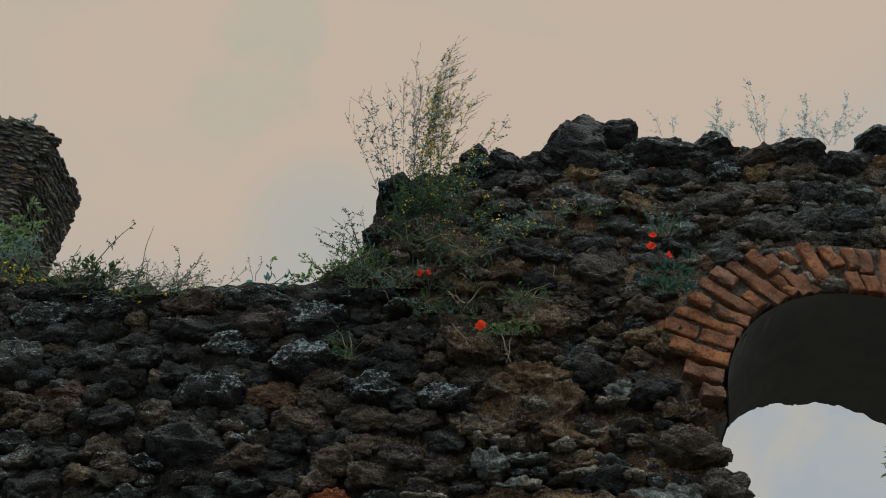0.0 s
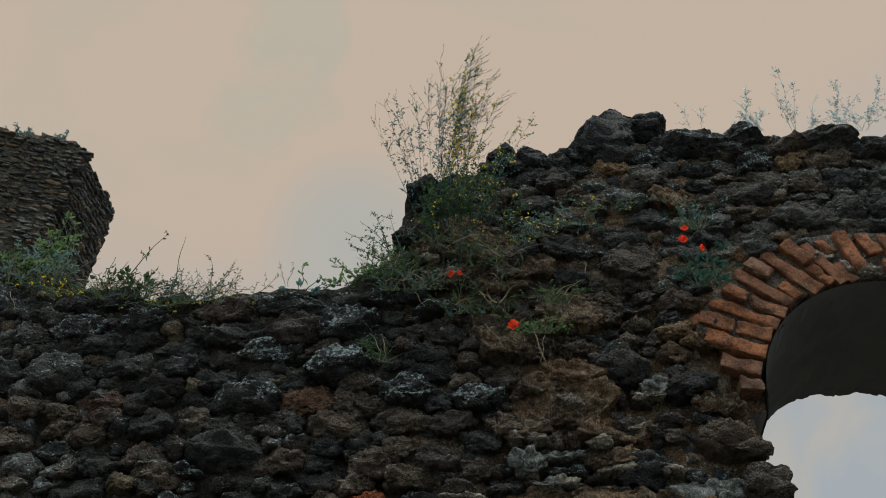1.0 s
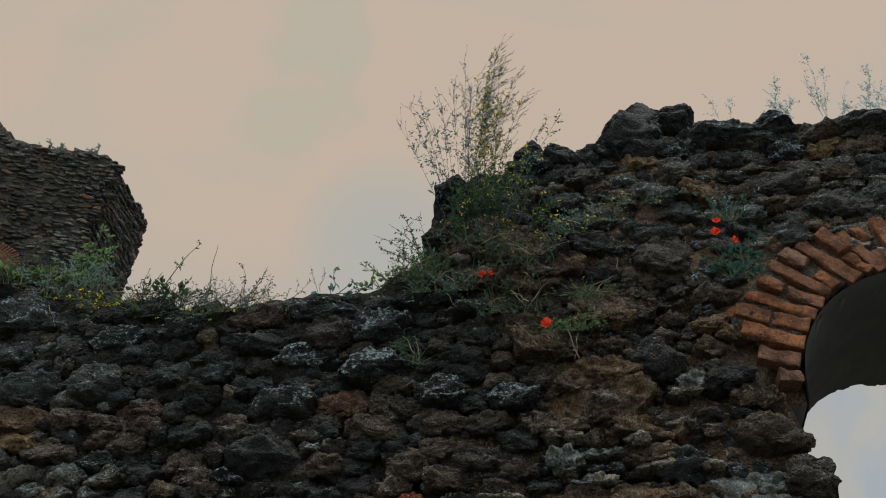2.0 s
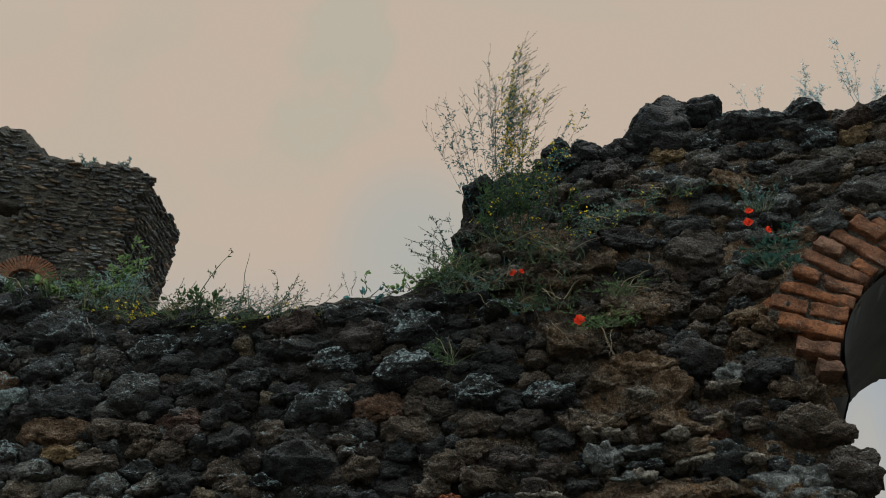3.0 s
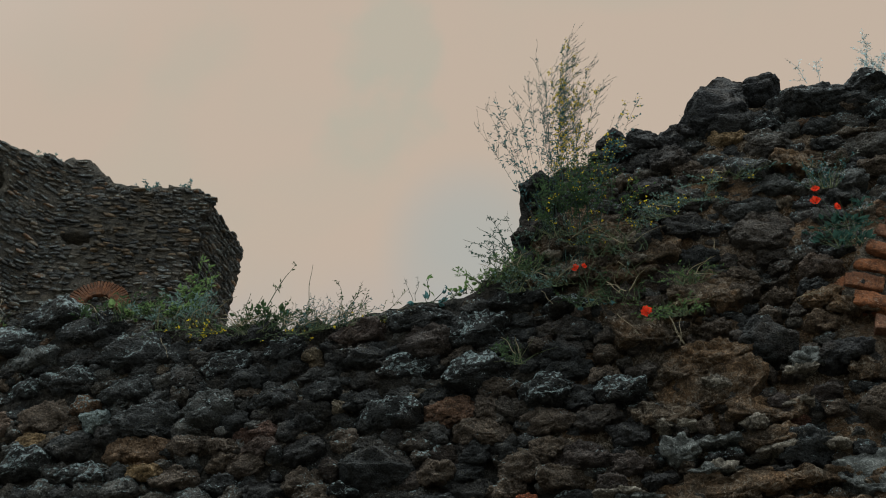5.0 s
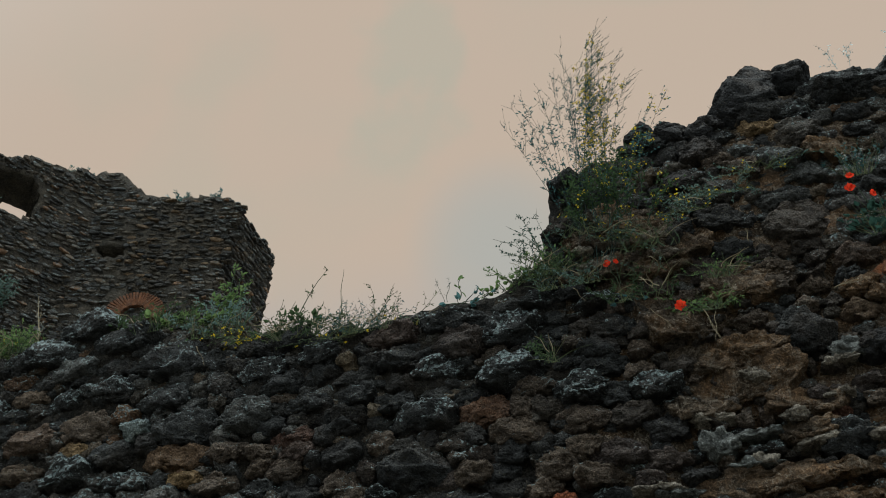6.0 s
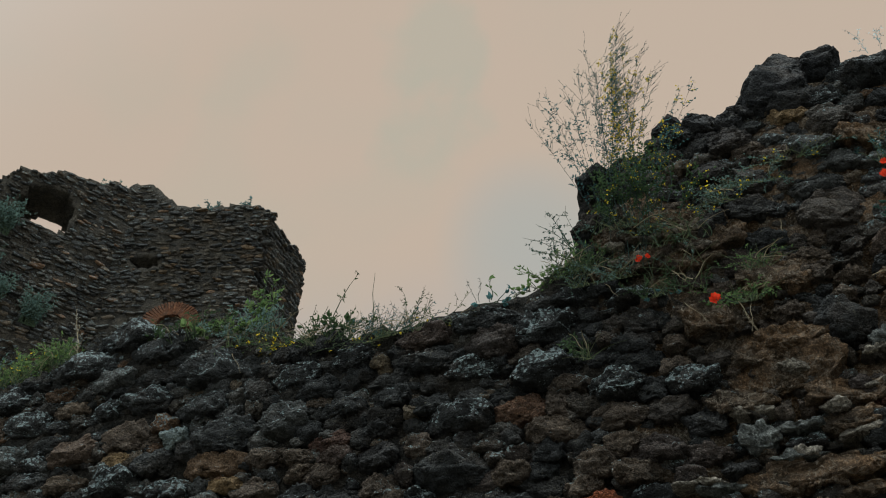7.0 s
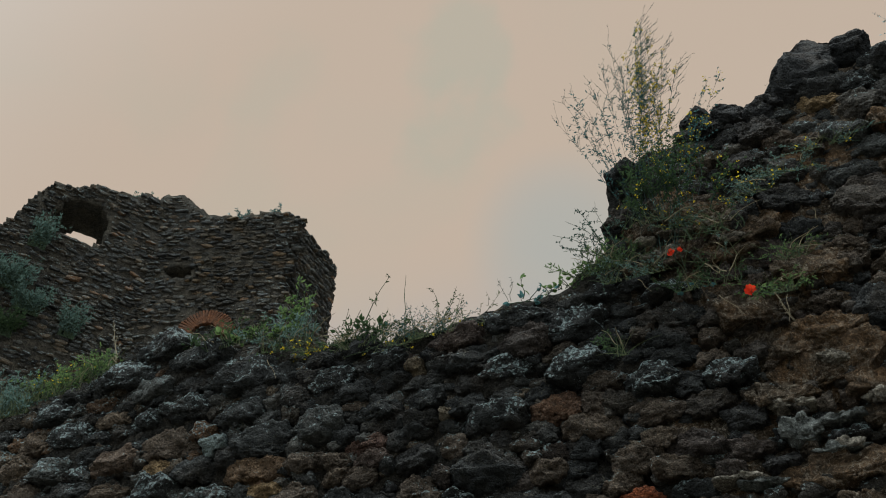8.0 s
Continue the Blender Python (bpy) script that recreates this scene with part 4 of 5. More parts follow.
crest_rock(0.10, 4.455, 0.13, 0.17, 0.04, 0.12, (0.042, 0.040, 0.040), 0.3, 0.1, 0.3)
crest_rock(0.235, 4.40, 0.18, 0.17, 0.05, 0.12, (0.040, 0.039, 0.039), 0.2)
crest_rock(0.335, 4.375, 0.15, 0.19, 0.05, 0.12, (0.036, 0.035, 0.036), 0.2)
crest_rock(0.395, 4.425, 0.11, 0.09, 0.05, 0.12, (0.045, 0.042, 0.042), 0.4)
crest_rock(0.94, 4.49, 0.30, 0.17, 0.09, 0.15, DARK, 0.5)
crest_rock(1.09, 4.44, 0.24, 0.14, 0.07, 0.14, DARK, 0.4)
crest_rock(1.18, 4.52, 0.22, 0.12, 0.09, 0.14, DARK, 0.6)
crest_rock(1.38, 4.45, 0.18, 0.13, 0.09, 0.12, (0.085, 0.06, 0.048), 0.3)
crest_rock(1.56, 4.475, 0.31, 0.14, 0.09, 0.15, (0.055, 0.052, 0.050), 0.3)
crest_rock(1.75, 4.40, 0.28, 0.11, 0.08, 0.13, (0.05, 0.048, 0.046), 0.3)
crest_rock(1.99, 4.55, 0.28, 0.19, 0.11, 0.16, DARK, 0.7)
crest_rock(-0.25, 4.215, 0.16, 0.09, 0.08, 0.14)
crest_rock(-0.312, 3.975, 0.14, 0.11, 0.05, 0.14, (0.065, 0.052, 0.042), 0.3)


# ---------------------------------------------------------------- brick arch
def brick_mesh(length, thick, deep, rng, chip=1.0):
    """A worn brick: a fine box with softened, chipped edges; length along x, thickness along z, front at -y."""
    c = 0.003
    cuts = []                                # close to the edges the cuts lie dense
    for side, n in ((length, 8), (deep, 3), (thick, 3)):
        inner = [0.011 + (side - 0.022) * k / n for k in range(n + 1)]
        cuts.append([0.0, c] + inner + [side - c, side])
    nx, ny, nz = (len(k) - 1 for k in cuts)
    pts, faces, at = [], [], {}

    def vid(i, j, k):
        if (i, j, k) not in at:
            at[(i, j, k)] = len(pts)
            pts.append((cuts[0][i] - length / 2, cuts[1][j] - deep / 2, cuts[2][k] - thick / 2))
        return at[(i, j, k)]

    for i in range(nx):
        for k in range(nz):
            faces.append((vid(i, 0, k), vid(i + 1, 0, k), vid(i + 1, 0, k + 1), vid(i, 0, k + 1)))
            faces.append((vid(i, ny, k + 1), vid(i + 1, ny, k + 1), vid(i + 1, ny, k), vid(i, ny, k)))
    for i in range(nx):
        for j in range(ny):
            faces.append((vid(i, j + 1, 0), vid(i + 1, j + 1, 0), vid(i + 1, j, 0), vid(i, j, 0)))
            faces.append((vid(i, j, nz), vid(i + 1, j, nz), vid(i + 1, j + 1, nz), vid(i, j + 1, nz)))
    for j in range(ny):
        for k in range(nz):
            faces.append((vid(0, j, k), vid(0, j, k + 1), vid(0, j + 1, k + 1), vid(0, j + 1, k)))
            faces.append((vid(nx, j + 1, k), vid(nx, j + 1, k + 1), vid(nx, j, k + 1), vid(nx, j, k)))
    p = np.array(pts)
    half = np.array((length, deep, thick)) / 2
    inner = np.clip(p, -(half - c), half - c)
    d = p - inner
    n = np.linalg.norm(d, axis=1)
    p = np.where(n[:, None] > 1e-9, inner + d / np.maximum(n, 1e-9)[:, None] * np.minimum(n, c)[:, None], p)
    o = rng.uniform(0, 99)
    off = np.stack([fractal(p * 26 + o + s, 3, 5) for s in (0, 31, 67)], 1)
    edge = np.clip(n / c - 0.9, 0, 1)[:, None]
    near_edge = np.clip(1 - np.sort(half - np.abs(p), axis=1)[:, 1] / 0.014, 0, 1)
    broken = near_edge * np.clip(fractal(p * 19 + o, 3, 77) - 0.12, 0, 0.6)
    p += off * (0.0014 + 0.0036 * edge) * chip - np.sign(p) * (0.7, 1.0, 0.7) * (0.018 * chip * broken)[:, None]
    p[:, 1] += (0.004 * fractal(p * 14 + o, 3, 8) + 0.0025 * fractal(p * 60 + o, 2, 18)) * chip
    return mesh_from("brick", p, np.array(faces), False)


def ring_mesh():
    """The bed of mortar between the bricks."""
    vs, fs, na, nr = [], [], 150, 12
    for i in range(na + 1):
        a = math.radians(159) * i / na
        for j in range(nr + 1):
            r = ARCH_IN + 0.012 + (ARCH_OUT - ARCH_IN - 0.015) * j / nr
            vs.append((r * math.cos(a), 0.0, r * math.sin(a)))
    p = np.array(vs)
    p[:, 1] = 0.009 + 0.011 * fractal(p * 14, 4, 31)
    for i in range(na):
        for j in range(nr):
            q = i * (nr + 1) + j
            fs.append((q, q + 1, q + nr + 2, q + nr + 1))
    n = len(p)
    back = p + (0, 0.06, 0)
    fs += [tuple(x + n for x in reversed(f)) for f in fs]
    for i in range(na):
        for j in (0, nr):
            q = i * (nr + 1) + j
            fs.append((q, q + nr + 1, q + nr + 1 + n, q + n) if j == 0 else (q + nr + 1, q, q + n, q + nr + 1 + n))
    return mesh_from("mortar_bed", np.concatenate([p, back]), np.array(fs))


arch = thing("brick_arch", "worn orange-red brick arch ring set in the rubble wall", "arch", place=(ARCH_U, 2.5, ARCH_V))
part("mortar_bed", ring_mesh(), JOINT, arch, "grey-brown mortar between the bricks")


def arch_brick(a, r0, r1, lean=0.0, thick=0.058, sunk=0.0):
    """One brick of the ring: the angle of its middle, its inner and outer radius, and how far its outer end leans on."""
    e = [(r * math.cos(radians(b)), r * math.sin(radians(b))) for r, b in ((r0, a - lean / 2), (r1, a + lean / 2))]
    (x0, z0), (x1, z1) = e
    ob = part("brick", brick_mesh(r1 - r0 - 0.006, thick * rng.uniform(0.93, 1.05), 0.13, rng), BRICK, arch)
    ob.matrix_basis = pose((x0 + x1) / 2, 0.050 + sunk + rng.uniform(-0.012, 0.010), (z0 + z1) / 2) @ pose(
        0, 0, 0, rng.uniform(-2, 2), -math.degrees(math.atan2(z1 - z0, x1 - x0)), rng.uniform(-2, 2))


# from the springing up to the broken crown
arch_brick(173.2, 0.547, 0.630, 0.0, 0.052)
arch_brick(165.4, 0.546, 0.690, -1.0, 0.060)
arch_brick(157.6, 0.538, 0.760, 0.0, 0.062)
arch_brick(153.0, 0.775, 0.835, 8.0, 0.045, 0.02)
arch_brick(151.4, 0.673, 0.805, 1.0, 0.064)
arch_brick(149.6, 0.537, 0.667, 2.0, 0.060)
arch_brick(143.6, 0.535, 0.795, 3.7, 0.052)
arch_brick(138.6, 0.680, 0.785, 0.4, 0.052)
arch_brick(136.6, 0.538, 0.676, 3.6, 0.060)
arch_brick(130.8, 0.547, 0.800, 3.0, 0.056)
arch_brick(125.8, 0.690, 0.800, 1.6, 0.062)
arch_brick(124.6, 0.560, 0.650, 0.5, 0.050, 0.016)
arch_brick(118.0, 0.536, 0.796, 4.6, 0.062)
arch_brick(112.2, 0.665, 0.800, 2.3, 0.062)
arch_brick(110.0, 0.550, 0.662, 3.6, 0.046)
arch_brick(105.8, 0.541, 0.772, 4.3, 0.050)
arch_brick(100.6, 0.540, 0.650, 4.0, 0.046, 0.010)
arch_brick(101.8, 0.690, 0.780, 2.0, 0.050, 0.014)
arch_brick(95.6, 0.590, 0.790, 1.4, 0.058)
arch_brick(88.4, 0.669, 0.792, 3.0, 0.062)
arch_brick(82.4, 0.668, 0.780, 2.0, 0.050)
arch_brick(83.4, 0.540, 0.640, 1.4, 0.050)
arch_brick(77.6, 0.655, 0.792, 1.0, 0.062)
arch_brick(77.4, 0.546, 0.640, 2.0, 0.060)
for k in range(10):
    a = 71.0 - 6.9 * k
    if k % 2 == 0:
        arch_brick(a, 0.552, 0.800, 1.0)
    else:
        arch_brick(a, 0.680, 0.800, 1.0)
        arch_brick(a, 0.552, 0.672, 1.0)

# ---------------------------------------------------------------- far ruin
FA, FB, FR = Face((-7.557, 10.0, 0), 20), Face((-10.075, 9.083, 0), 55), Face((-7.557, 10.0, 0), 88)
TOP_A = [(-3.2, 14.43), (-2.8, 14.37), (-2.5, 14.36), (-2.11, 13.98), (-1.83, 13.76), (-1.12, 13.71), (-0.56, 13.86), (-0.22, 13.87), (-0.02, 13.78), (0.2, 13.7)]
TOP_B = [(-4.6, 10.2), (-3.3, 11.0), (-2.68, 11.95), (-2.5, 12.45), (-2.4, 12.85), (-2.15, 13.45), (-1.86, 13.5), (-1.35, 13.87), (-0.79, 13.92), (-0.5, 14.1), (0.4, 14.3)]


def hole_b(u, v, grow=0.0):
    return ((u + 1.45) / (0.50 + grow)) ** 2 + ((v - 12.75) / (0.60 + grow)) ** 2 < 1 and v > 12.36 - grow


def cavity(u, v, grow=0.0):
    return ((u + 2.08) / (0.30 + grow)) ** 2 + ((v - 12.22) / (0.15 + grow)) ** 2 < 1


def in_a(u, v):
    return not cavity(u, v) and v < float(np.interp(u, *zip(*TOP_A)))


def in_b(u, v):
    return v < float(np.interp(u, *zip(*TOP_B))) and not hole_b(u, v)


ruin = thing("ruined_tower", "tall ruined tower wall of flat brown stones with weeds on its crest", "ruin", kind="structure")
part("wall_core", core_mesh("wall_core", FA, in_a, -2.9, 0.0, 0.0, 14.6, 0.09, 1.76, 0.02, 21, (math.cos(radians(88)), math.sin(radians(88)), 0)), TOWER_MORTAR, ruin)
part("wall_core", core_mesh("wall_core", FB, in_b, -4.5, 0.3, 0.0, 14.6, 0.09, 1.0, 0.02, 27, (-0.70, 0.714, 0)), TOWER_MORTAR, ruin)


def slab_verts(cell, front, back, rng):
    """A flat broken slab filling its cell: an uneven polygon with a chipped rim, in (u, v, w) round its seed."""
    ang, rad = cell
    n = rng.randint(6, 9)
    th = np.sort((np.arange(n) + np.array([rng.uniform(-0.38, 0.38) for _ in range(n)])) * 2 * math.pi / n) % (2 * math.pi)
    th.sort()
    r = np.interp(th, np.append(ang, 2 * math.pi), np.append(rad, rad[0])) * np.array([rng.uniform(0.86, 1.08) for _ in range(n)])
    tilt_u, tilt_v, spin = rng.uniform(-0.2, 0.2), rng.uniform(-0.5, 0.2), rng.gauss(0, 0.11)
    ca, sa = math.cos(spin), math.sin(spin)
    rings = []
    for k, w in ((0.95, -back), (1.0, front * 0.72), (rng.uniform(0.88, 0.96), front), (rng.uniform(0.3, 0.5), front)):
        kk = np.array([k * rng.uniform(0.93, 1.05) for _ in range(n)])
        u, v = r * kk * np.cos(th) / SQUASH, r * kk * np.sin(th)
        u, v = ca * u - sa * v, sa * u + ca * v
        z = np.array([w + rng.uniform(-0.008, 0.008) for _ in range(n)]) + (w > 0) * (tilt_u * u + tilt_v * v)
        rings.append(np.stack([u, v, z], 1))
    q = np.concatenate(rings + [np.array([[0, 0, front + rng.uniform(-0.01, 0.008)]])])
    f = []
    for k in range(3):
        for i in range(n):
            a, b = k * n + i, k * n + (i + 1) % n
            f += [(a, b, b + n), (a, b + n, a + n)]
    f += [(3 * n + i, 3 * n + (i + 1) % n, 4 * n) for i in range(n)]
    return q, np.array(f)


def far_courses(face, inside, u0, u1, v0, v1, single=0, middle=(0, 0)):
    """Thin, uneven courses of flat stones; the stretch round middle is laid stone by stone."""
    c = []
    for u, v, w, h in courses([], inside, u0, u1, v0, v1, rng.choice((0.070, 0.074)), (0.06, 0.36), rng, 0.16):
        while w > 0.05 and not (inside(u - 0.45 * w, v) and inside(u + 0.45 * w, v)):
            w *= 0.75                    # shorter beside an edge
        c.append((u, v, w, h))
    rank = sorted(range(len(c)), key=lambda i: abs(c[i][0] - middle[0]) + abs(c[i][1] - middle[1]))
    alone = set(rank[:single])
    vs, fs, n = [], [], 0
    for i, ((u, v, w, h), cell) in enumerate(zip(c, power_cells(c))):
        worn = float(value_noise(np.array([[u * 1.6, v * 1.6, 2.5]]), 12)[0])
        if rng.random() < 0.05 + 0.16 * max(worn, 0):          # fallen out
            continue
        ang, rad = cell
        q, f = slab_verts((ang, rad * rng.uniform(0.88, 1.06)), rng.choice((0.008, 0.014, 0.02, 0.03, 0.05)), 0.1, rng)
        if i in alone:
            ob = part("stone", mesh_from("stone", face.many(q) - face.o, f, False), ROCK, ruin)
            ob.location = face.at(u, v, 0)
            shade = rng.uniform(0.5, 1.05)
            ob.color = (*(x * shade for x in rng.choice(FAR_TONES)), 0.25)
            continue
        vs.append(face.many(q) + face.at(u, v, 0) - face.o)
        fs.append(f + n)
        n += len(q)
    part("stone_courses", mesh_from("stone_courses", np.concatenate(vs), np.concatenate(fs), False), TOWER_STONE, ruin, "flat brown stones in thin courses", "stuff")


FAR_TONES = [(0.088, 0.083, 0.074), (0.115, 0.098, 0.076), (0.10, 0.095, 0.084), (0.135, 0.112, 0.084), (0.070, 0.073, 0.074), (0.20, 0.135, 0.080)]
far_courses(FA, lambda u, v: in_a(u, v) and not cavity(u, v, 0.04) and not 0.22 < math.hypot(u + 1.22, v - 10.66) < 0.57 and in_a(u, v + 0.06), -2.75, 0.02, 9.2, 14.6, 290, (-1.2, 12.4))
far_courses(FB, lambda u, v: in_b(u, v) and not hole_b(u, v, 0.05), -4.4, 0.05, 8.0, 14.6)
far_courses(FR, lambda u, v: v < 13.76 and 0.03 < u < 1.70, 0.0, 1.72, 9.2, 14.0)


far_arch = thing("relieving_arch", "fan of thin red bricks let into the tower wall", "arch", place=tuple(FA.at(-1.22, 10.66)))
for i in range(27):
    a = math.pi * (i + 0.5) / 27
    ob = part("brick", brick_mesh(rng.uniform(0.27, 0.31), 0.043, 0.12, rng, 0.7), BRICK_DULL, far_arch)
    ob.matrix_basis = pose(0, 0, 0, 0, 0, 20) @ pose(0.395 * math.cos(a), -0.02, 0.395 * math.sin(a)) @ pose(0, 0, 0, 0, -math.degrees(a), 0)


# ---------------------------------------------------------------- plants
def curve(a, b, rng, rise=0.5, wob=0.02, n=9):
    """A stem from a to b that first goes up and then bends over."""
    a, b = Vector(a), Vector(b)
    d = (b - a).length
    c = a.lerp(b, 0.45) + Vector((0, 0, rise * 0.35 * d)) - (b - a) * 0.12 * rise
    k = Vector((rng.uniform(-1, 1), rng.uniform(-0.4, 0.4), rng.uniform(-1, 1))) * wob
    pts = []
    for i in range(n):
        t = i / (n - 1)
        p = a * (1 - t) ** 2 + c * 2 * t * (1 - t) + b * t * t
        pts.append(p + k * math.sin(t * 7) * (1 if 0 < i < n - 1 else 0))
    return pts


def along(pts, t):
    x = min(max(t, 0), 0.999) * (len(pts) - 1)
    i = int(x)
    return pts[i].lerp(pts[i + 1], x - i), (pts[i + 1] - pts[i]).normalized()


def rand_dir(rng, flat=0.6):
    v = Vector((rng.gauss(0, 1), rng.gauss(0, flat), rng.gauss(0, 1)))
    return v.normalized()


def spray(stems, leaves, pts, rng, r=0.0028, twigs=6, twig=0.10, leaf=0.02, per=6, first=0.25, flowers=None, flower=0.006, bloom=0.3, lean=(0, 0, 0.5)):
    """One stem with side twigs, small leaves and, towards the tip, flowers."""
    stems.tube(pts, r, r * 0.3)
    runs = [(pts, first)]
    for _ in range(twigs):
        t = rng.uniform(first, 0.97)
        p, d = along(pts, t)
        e = p + (d * 0.8 + rand_dir(rng) * 0.7 + Vector(lean) * 0.5).normalized() * twig * rng.uniform(0.5, 1.2) * (1.1 - 0.4 * t)
        tw = curve(p, e, rng, 0.25, 0.004, 6)
        stems.tube(tw, r * 0.45, r * 0.2, 3)
        runs.append((tw, 0.1))
    for run, f0 in runs:
        for _ in range(per if run is not pts else per * 2):
            t = rng.uniform(f0, 1.0)
            p, d = along(run, t)
            if flowers is not None and rng.random() < bloom * (0.15 + 1.1 * t):
                for _k in range(rng.randint(2, 4)):
                    q = p + rand_dir(rng) * flower * 1.3
                    flowers.leaf(q, rand_dir(rng), flower * rng.uniform(1.4, 2.2), flower * 1.3, rng)
            else:
                leaves.leaf(p, d * 0.6 + rand_dir(rng) * 0.9, leaf * rng.uniform(0.5, 1.25), leaf * rng.uniform(0.28, 0.42), rng)


def plant(name, label, category, base, group=""):
    return thing(name, label, category, group, place=tuple(base)), Vector(base)


def finish(ob, base, parts):
    for name, buf, mat, label in parts:
        if buf is None or not buf.f:
            continue
        buf.v = [Vector(v) - base for v in buf.v]
        part(name, buf, mat, ob, label, "" if name in ("stem", "leaf") else "stuff")


def P(u, v, w=0.0):
    """A place w in front of the wall, on the camera's sight line to (u, v)."""
    k = 1 - w / 2.5
    return Vector(NEAR.at(u * k, EYE + (v - EYE) * k, w))


def mustard():
    rng = random.Random(21)
    base = P(-0.17, 3.64, 0.0)
    ob, o = plant("mustard_bush", "tall wispy wild mustard bush with small yellow flowers", "plant", base)
    st, lf, fl = Buf(), Buf(), Buf()
    tall = [(-0.02, 5.31), (-0.05, 5.24), (-0.21, 5.18), (-0.07, 5.12), (0.00, 5.18), (0.05, 5.00), (0.08, 4.86), (-0.13, 5.06), (-0.10, 5.00),
            (-0.27, 5.02), (-0.17, 4.94), (-0.08, 4.92), (-0.13, 4.84), (0.00, 4.82), (-0.20, 4.76), (-0.06, 4.74)]
    wisp = Buf()
    for u, v in tall:
        a = base + Vector((rng.uniform(-0.10, 0.10), rng.uniform(-0.03, 0.02), 0))
        pts = curve(a, P(u + rng.uniform(-0.02, 0.02), v, rng.uniform(-0.05, 0.05)), rng, 0.35, 0.012, 14)
        mid = abs(u + 0.07) < 0.09
        spray(st, lf, pts, rng, rng.choice((0.0011, 0.0013, 0.0022)), 19 if mid else 13, 0.085, 0.0125, 12 if mid else 9, 0.40, fl if u > -0.15 else None, 0.0042, 0.34, (0.5, 0, 0.7))
        for _ in range(40 if mid else 32):        # the leafy middle of the stem
            p, d = along(pts, rng.triangular(0.40, 0.86, 0.5))
            lf.leaf(p + rand_dir(rng) * rng.uniform(0.01, 0.08), d * 0.4 + rand_dir(rng), rng.uniform(0.010, 0.017), rng.uniform(0.004, 0.007), rng)
        # fine twigs with thin pods, all blown the same way
        for _ in range(22):
            t = rng.uniform(0.60, 1.0)
            p, d = along(pts, t)
            e = p + (Vector((0.62 if u > -0.15 else rng.uniform(-0.3, 0.5), rng.uniform(-0.2, 0.2), 0.8)) + rand_dir(rng) * 0.25).normalized() * rng.uniform(0.05, 0.13)
            tw = curve(p, e, rng, -0.2, 0.004, 6)
            wisp.tube(tw, 0.0008, 0.0005, 3)
            for _k in range(5):
                q, dd = along(tw, rng.uniform(0.25, 1.0))
                wisp.leaf(q, dd + rand_dir(rng) * 0.35, rng.uniform(0.012, 0.024), 0.0022, rng)
    for u, v in ((-0.43, 4.90), (-0.47, 4.82), (-0.52, 4.70), (-0.40, 4.72), (-0.36, 4.55), (-0.33, 4.92), (-0.30, 4.70)):
        a = base + Vector((rng.uniform(-0.06, 0.0), rng.uniform(-0.03, 0.02), 0))
        pts = curve(a, P(u, v, rng.uniform(-0.03, 0.05)), rng, 0.5, 0.012, 12)
        spray(st, lf, pts, rng, 0.0015, 10, 0.10, 0.018, 6, 0.35, None, 0.0055, 0.10, (-0.2, 0, 0.6))
        for _ in range(9):
            p, d = along(pts, rng.uniform(0.7, 1.0))
            tw = curve(p, p + (rand_dir(rng) * 0.6 + Vector((0, 0, 0.9))).normalized() * rng.uniform(0.05, 0.12), rng, 0.1, 0.004, 5)
            wisp.tube(tw, 0.0008, 0.0005, 3)
            for _k in range(3):
                q, dd = along(tw, rng.uniform(0.25, 1.0))
                wisp.leaf(q, dd + rand_dir(rng) * 0.35, rng.uniform(0.012, 0.022), 0.0022, rng)
    for u, v in ((0.20, 4.68), (0.13, 4.60), (0.17, 4.50), (0.10, 4.45), (0.26, 4.70)):
        a = base + Vector((rng.uniform(0.0, 0.06), rng.uniform(-0.03, 0.02), 0))
        pts = curve(a, P(u, v, rng.uniform(0.02, 0.1)), rng, 0.4, 0.012, 12)
        spray(st, lf, pts, rng, 0.0014, 10, 0.10, 0.014, 7, 0.45, fl, 0.005, 0.14, (0.7, 0, 0.5))
    # the dense lower part against the stones
    dk = Buf()
    for _ in range(26):
        u, v = rng.uniform(-0.28, 0.20), rng.uniform(4.05, 4.48)
        pts = curve(P(u * 0.6 - 0.05, 3.95 + rng.uniform(-0.08, 0.08), 0.07), P(u, v, rng.uniform(0.07, 0.16)), rng, 0.3, 0.012, 9)
        spray(st, dk, pts, rng, 0.0017, 7, 0.10, 0.018, 8, 0.1, fl, 0.0048, 0.012 if u < 0 else 0.045, (0.3, -0.2, 0.4))
    finish(ob, o, [("brush", st, STEM_DARK, ""), ("leafage", lf, LEAF_BLUE, "small blue-green leaves"), ("foliage", dk, LEAF_DARK, "dense dark green lower foliage"), ("twig_spray", wisp, LEAF_WISP, "fine grey-green twigs with thin pods"), ("blossom", fl, YELLOW, "tiny yellow flowers")])


mustard()


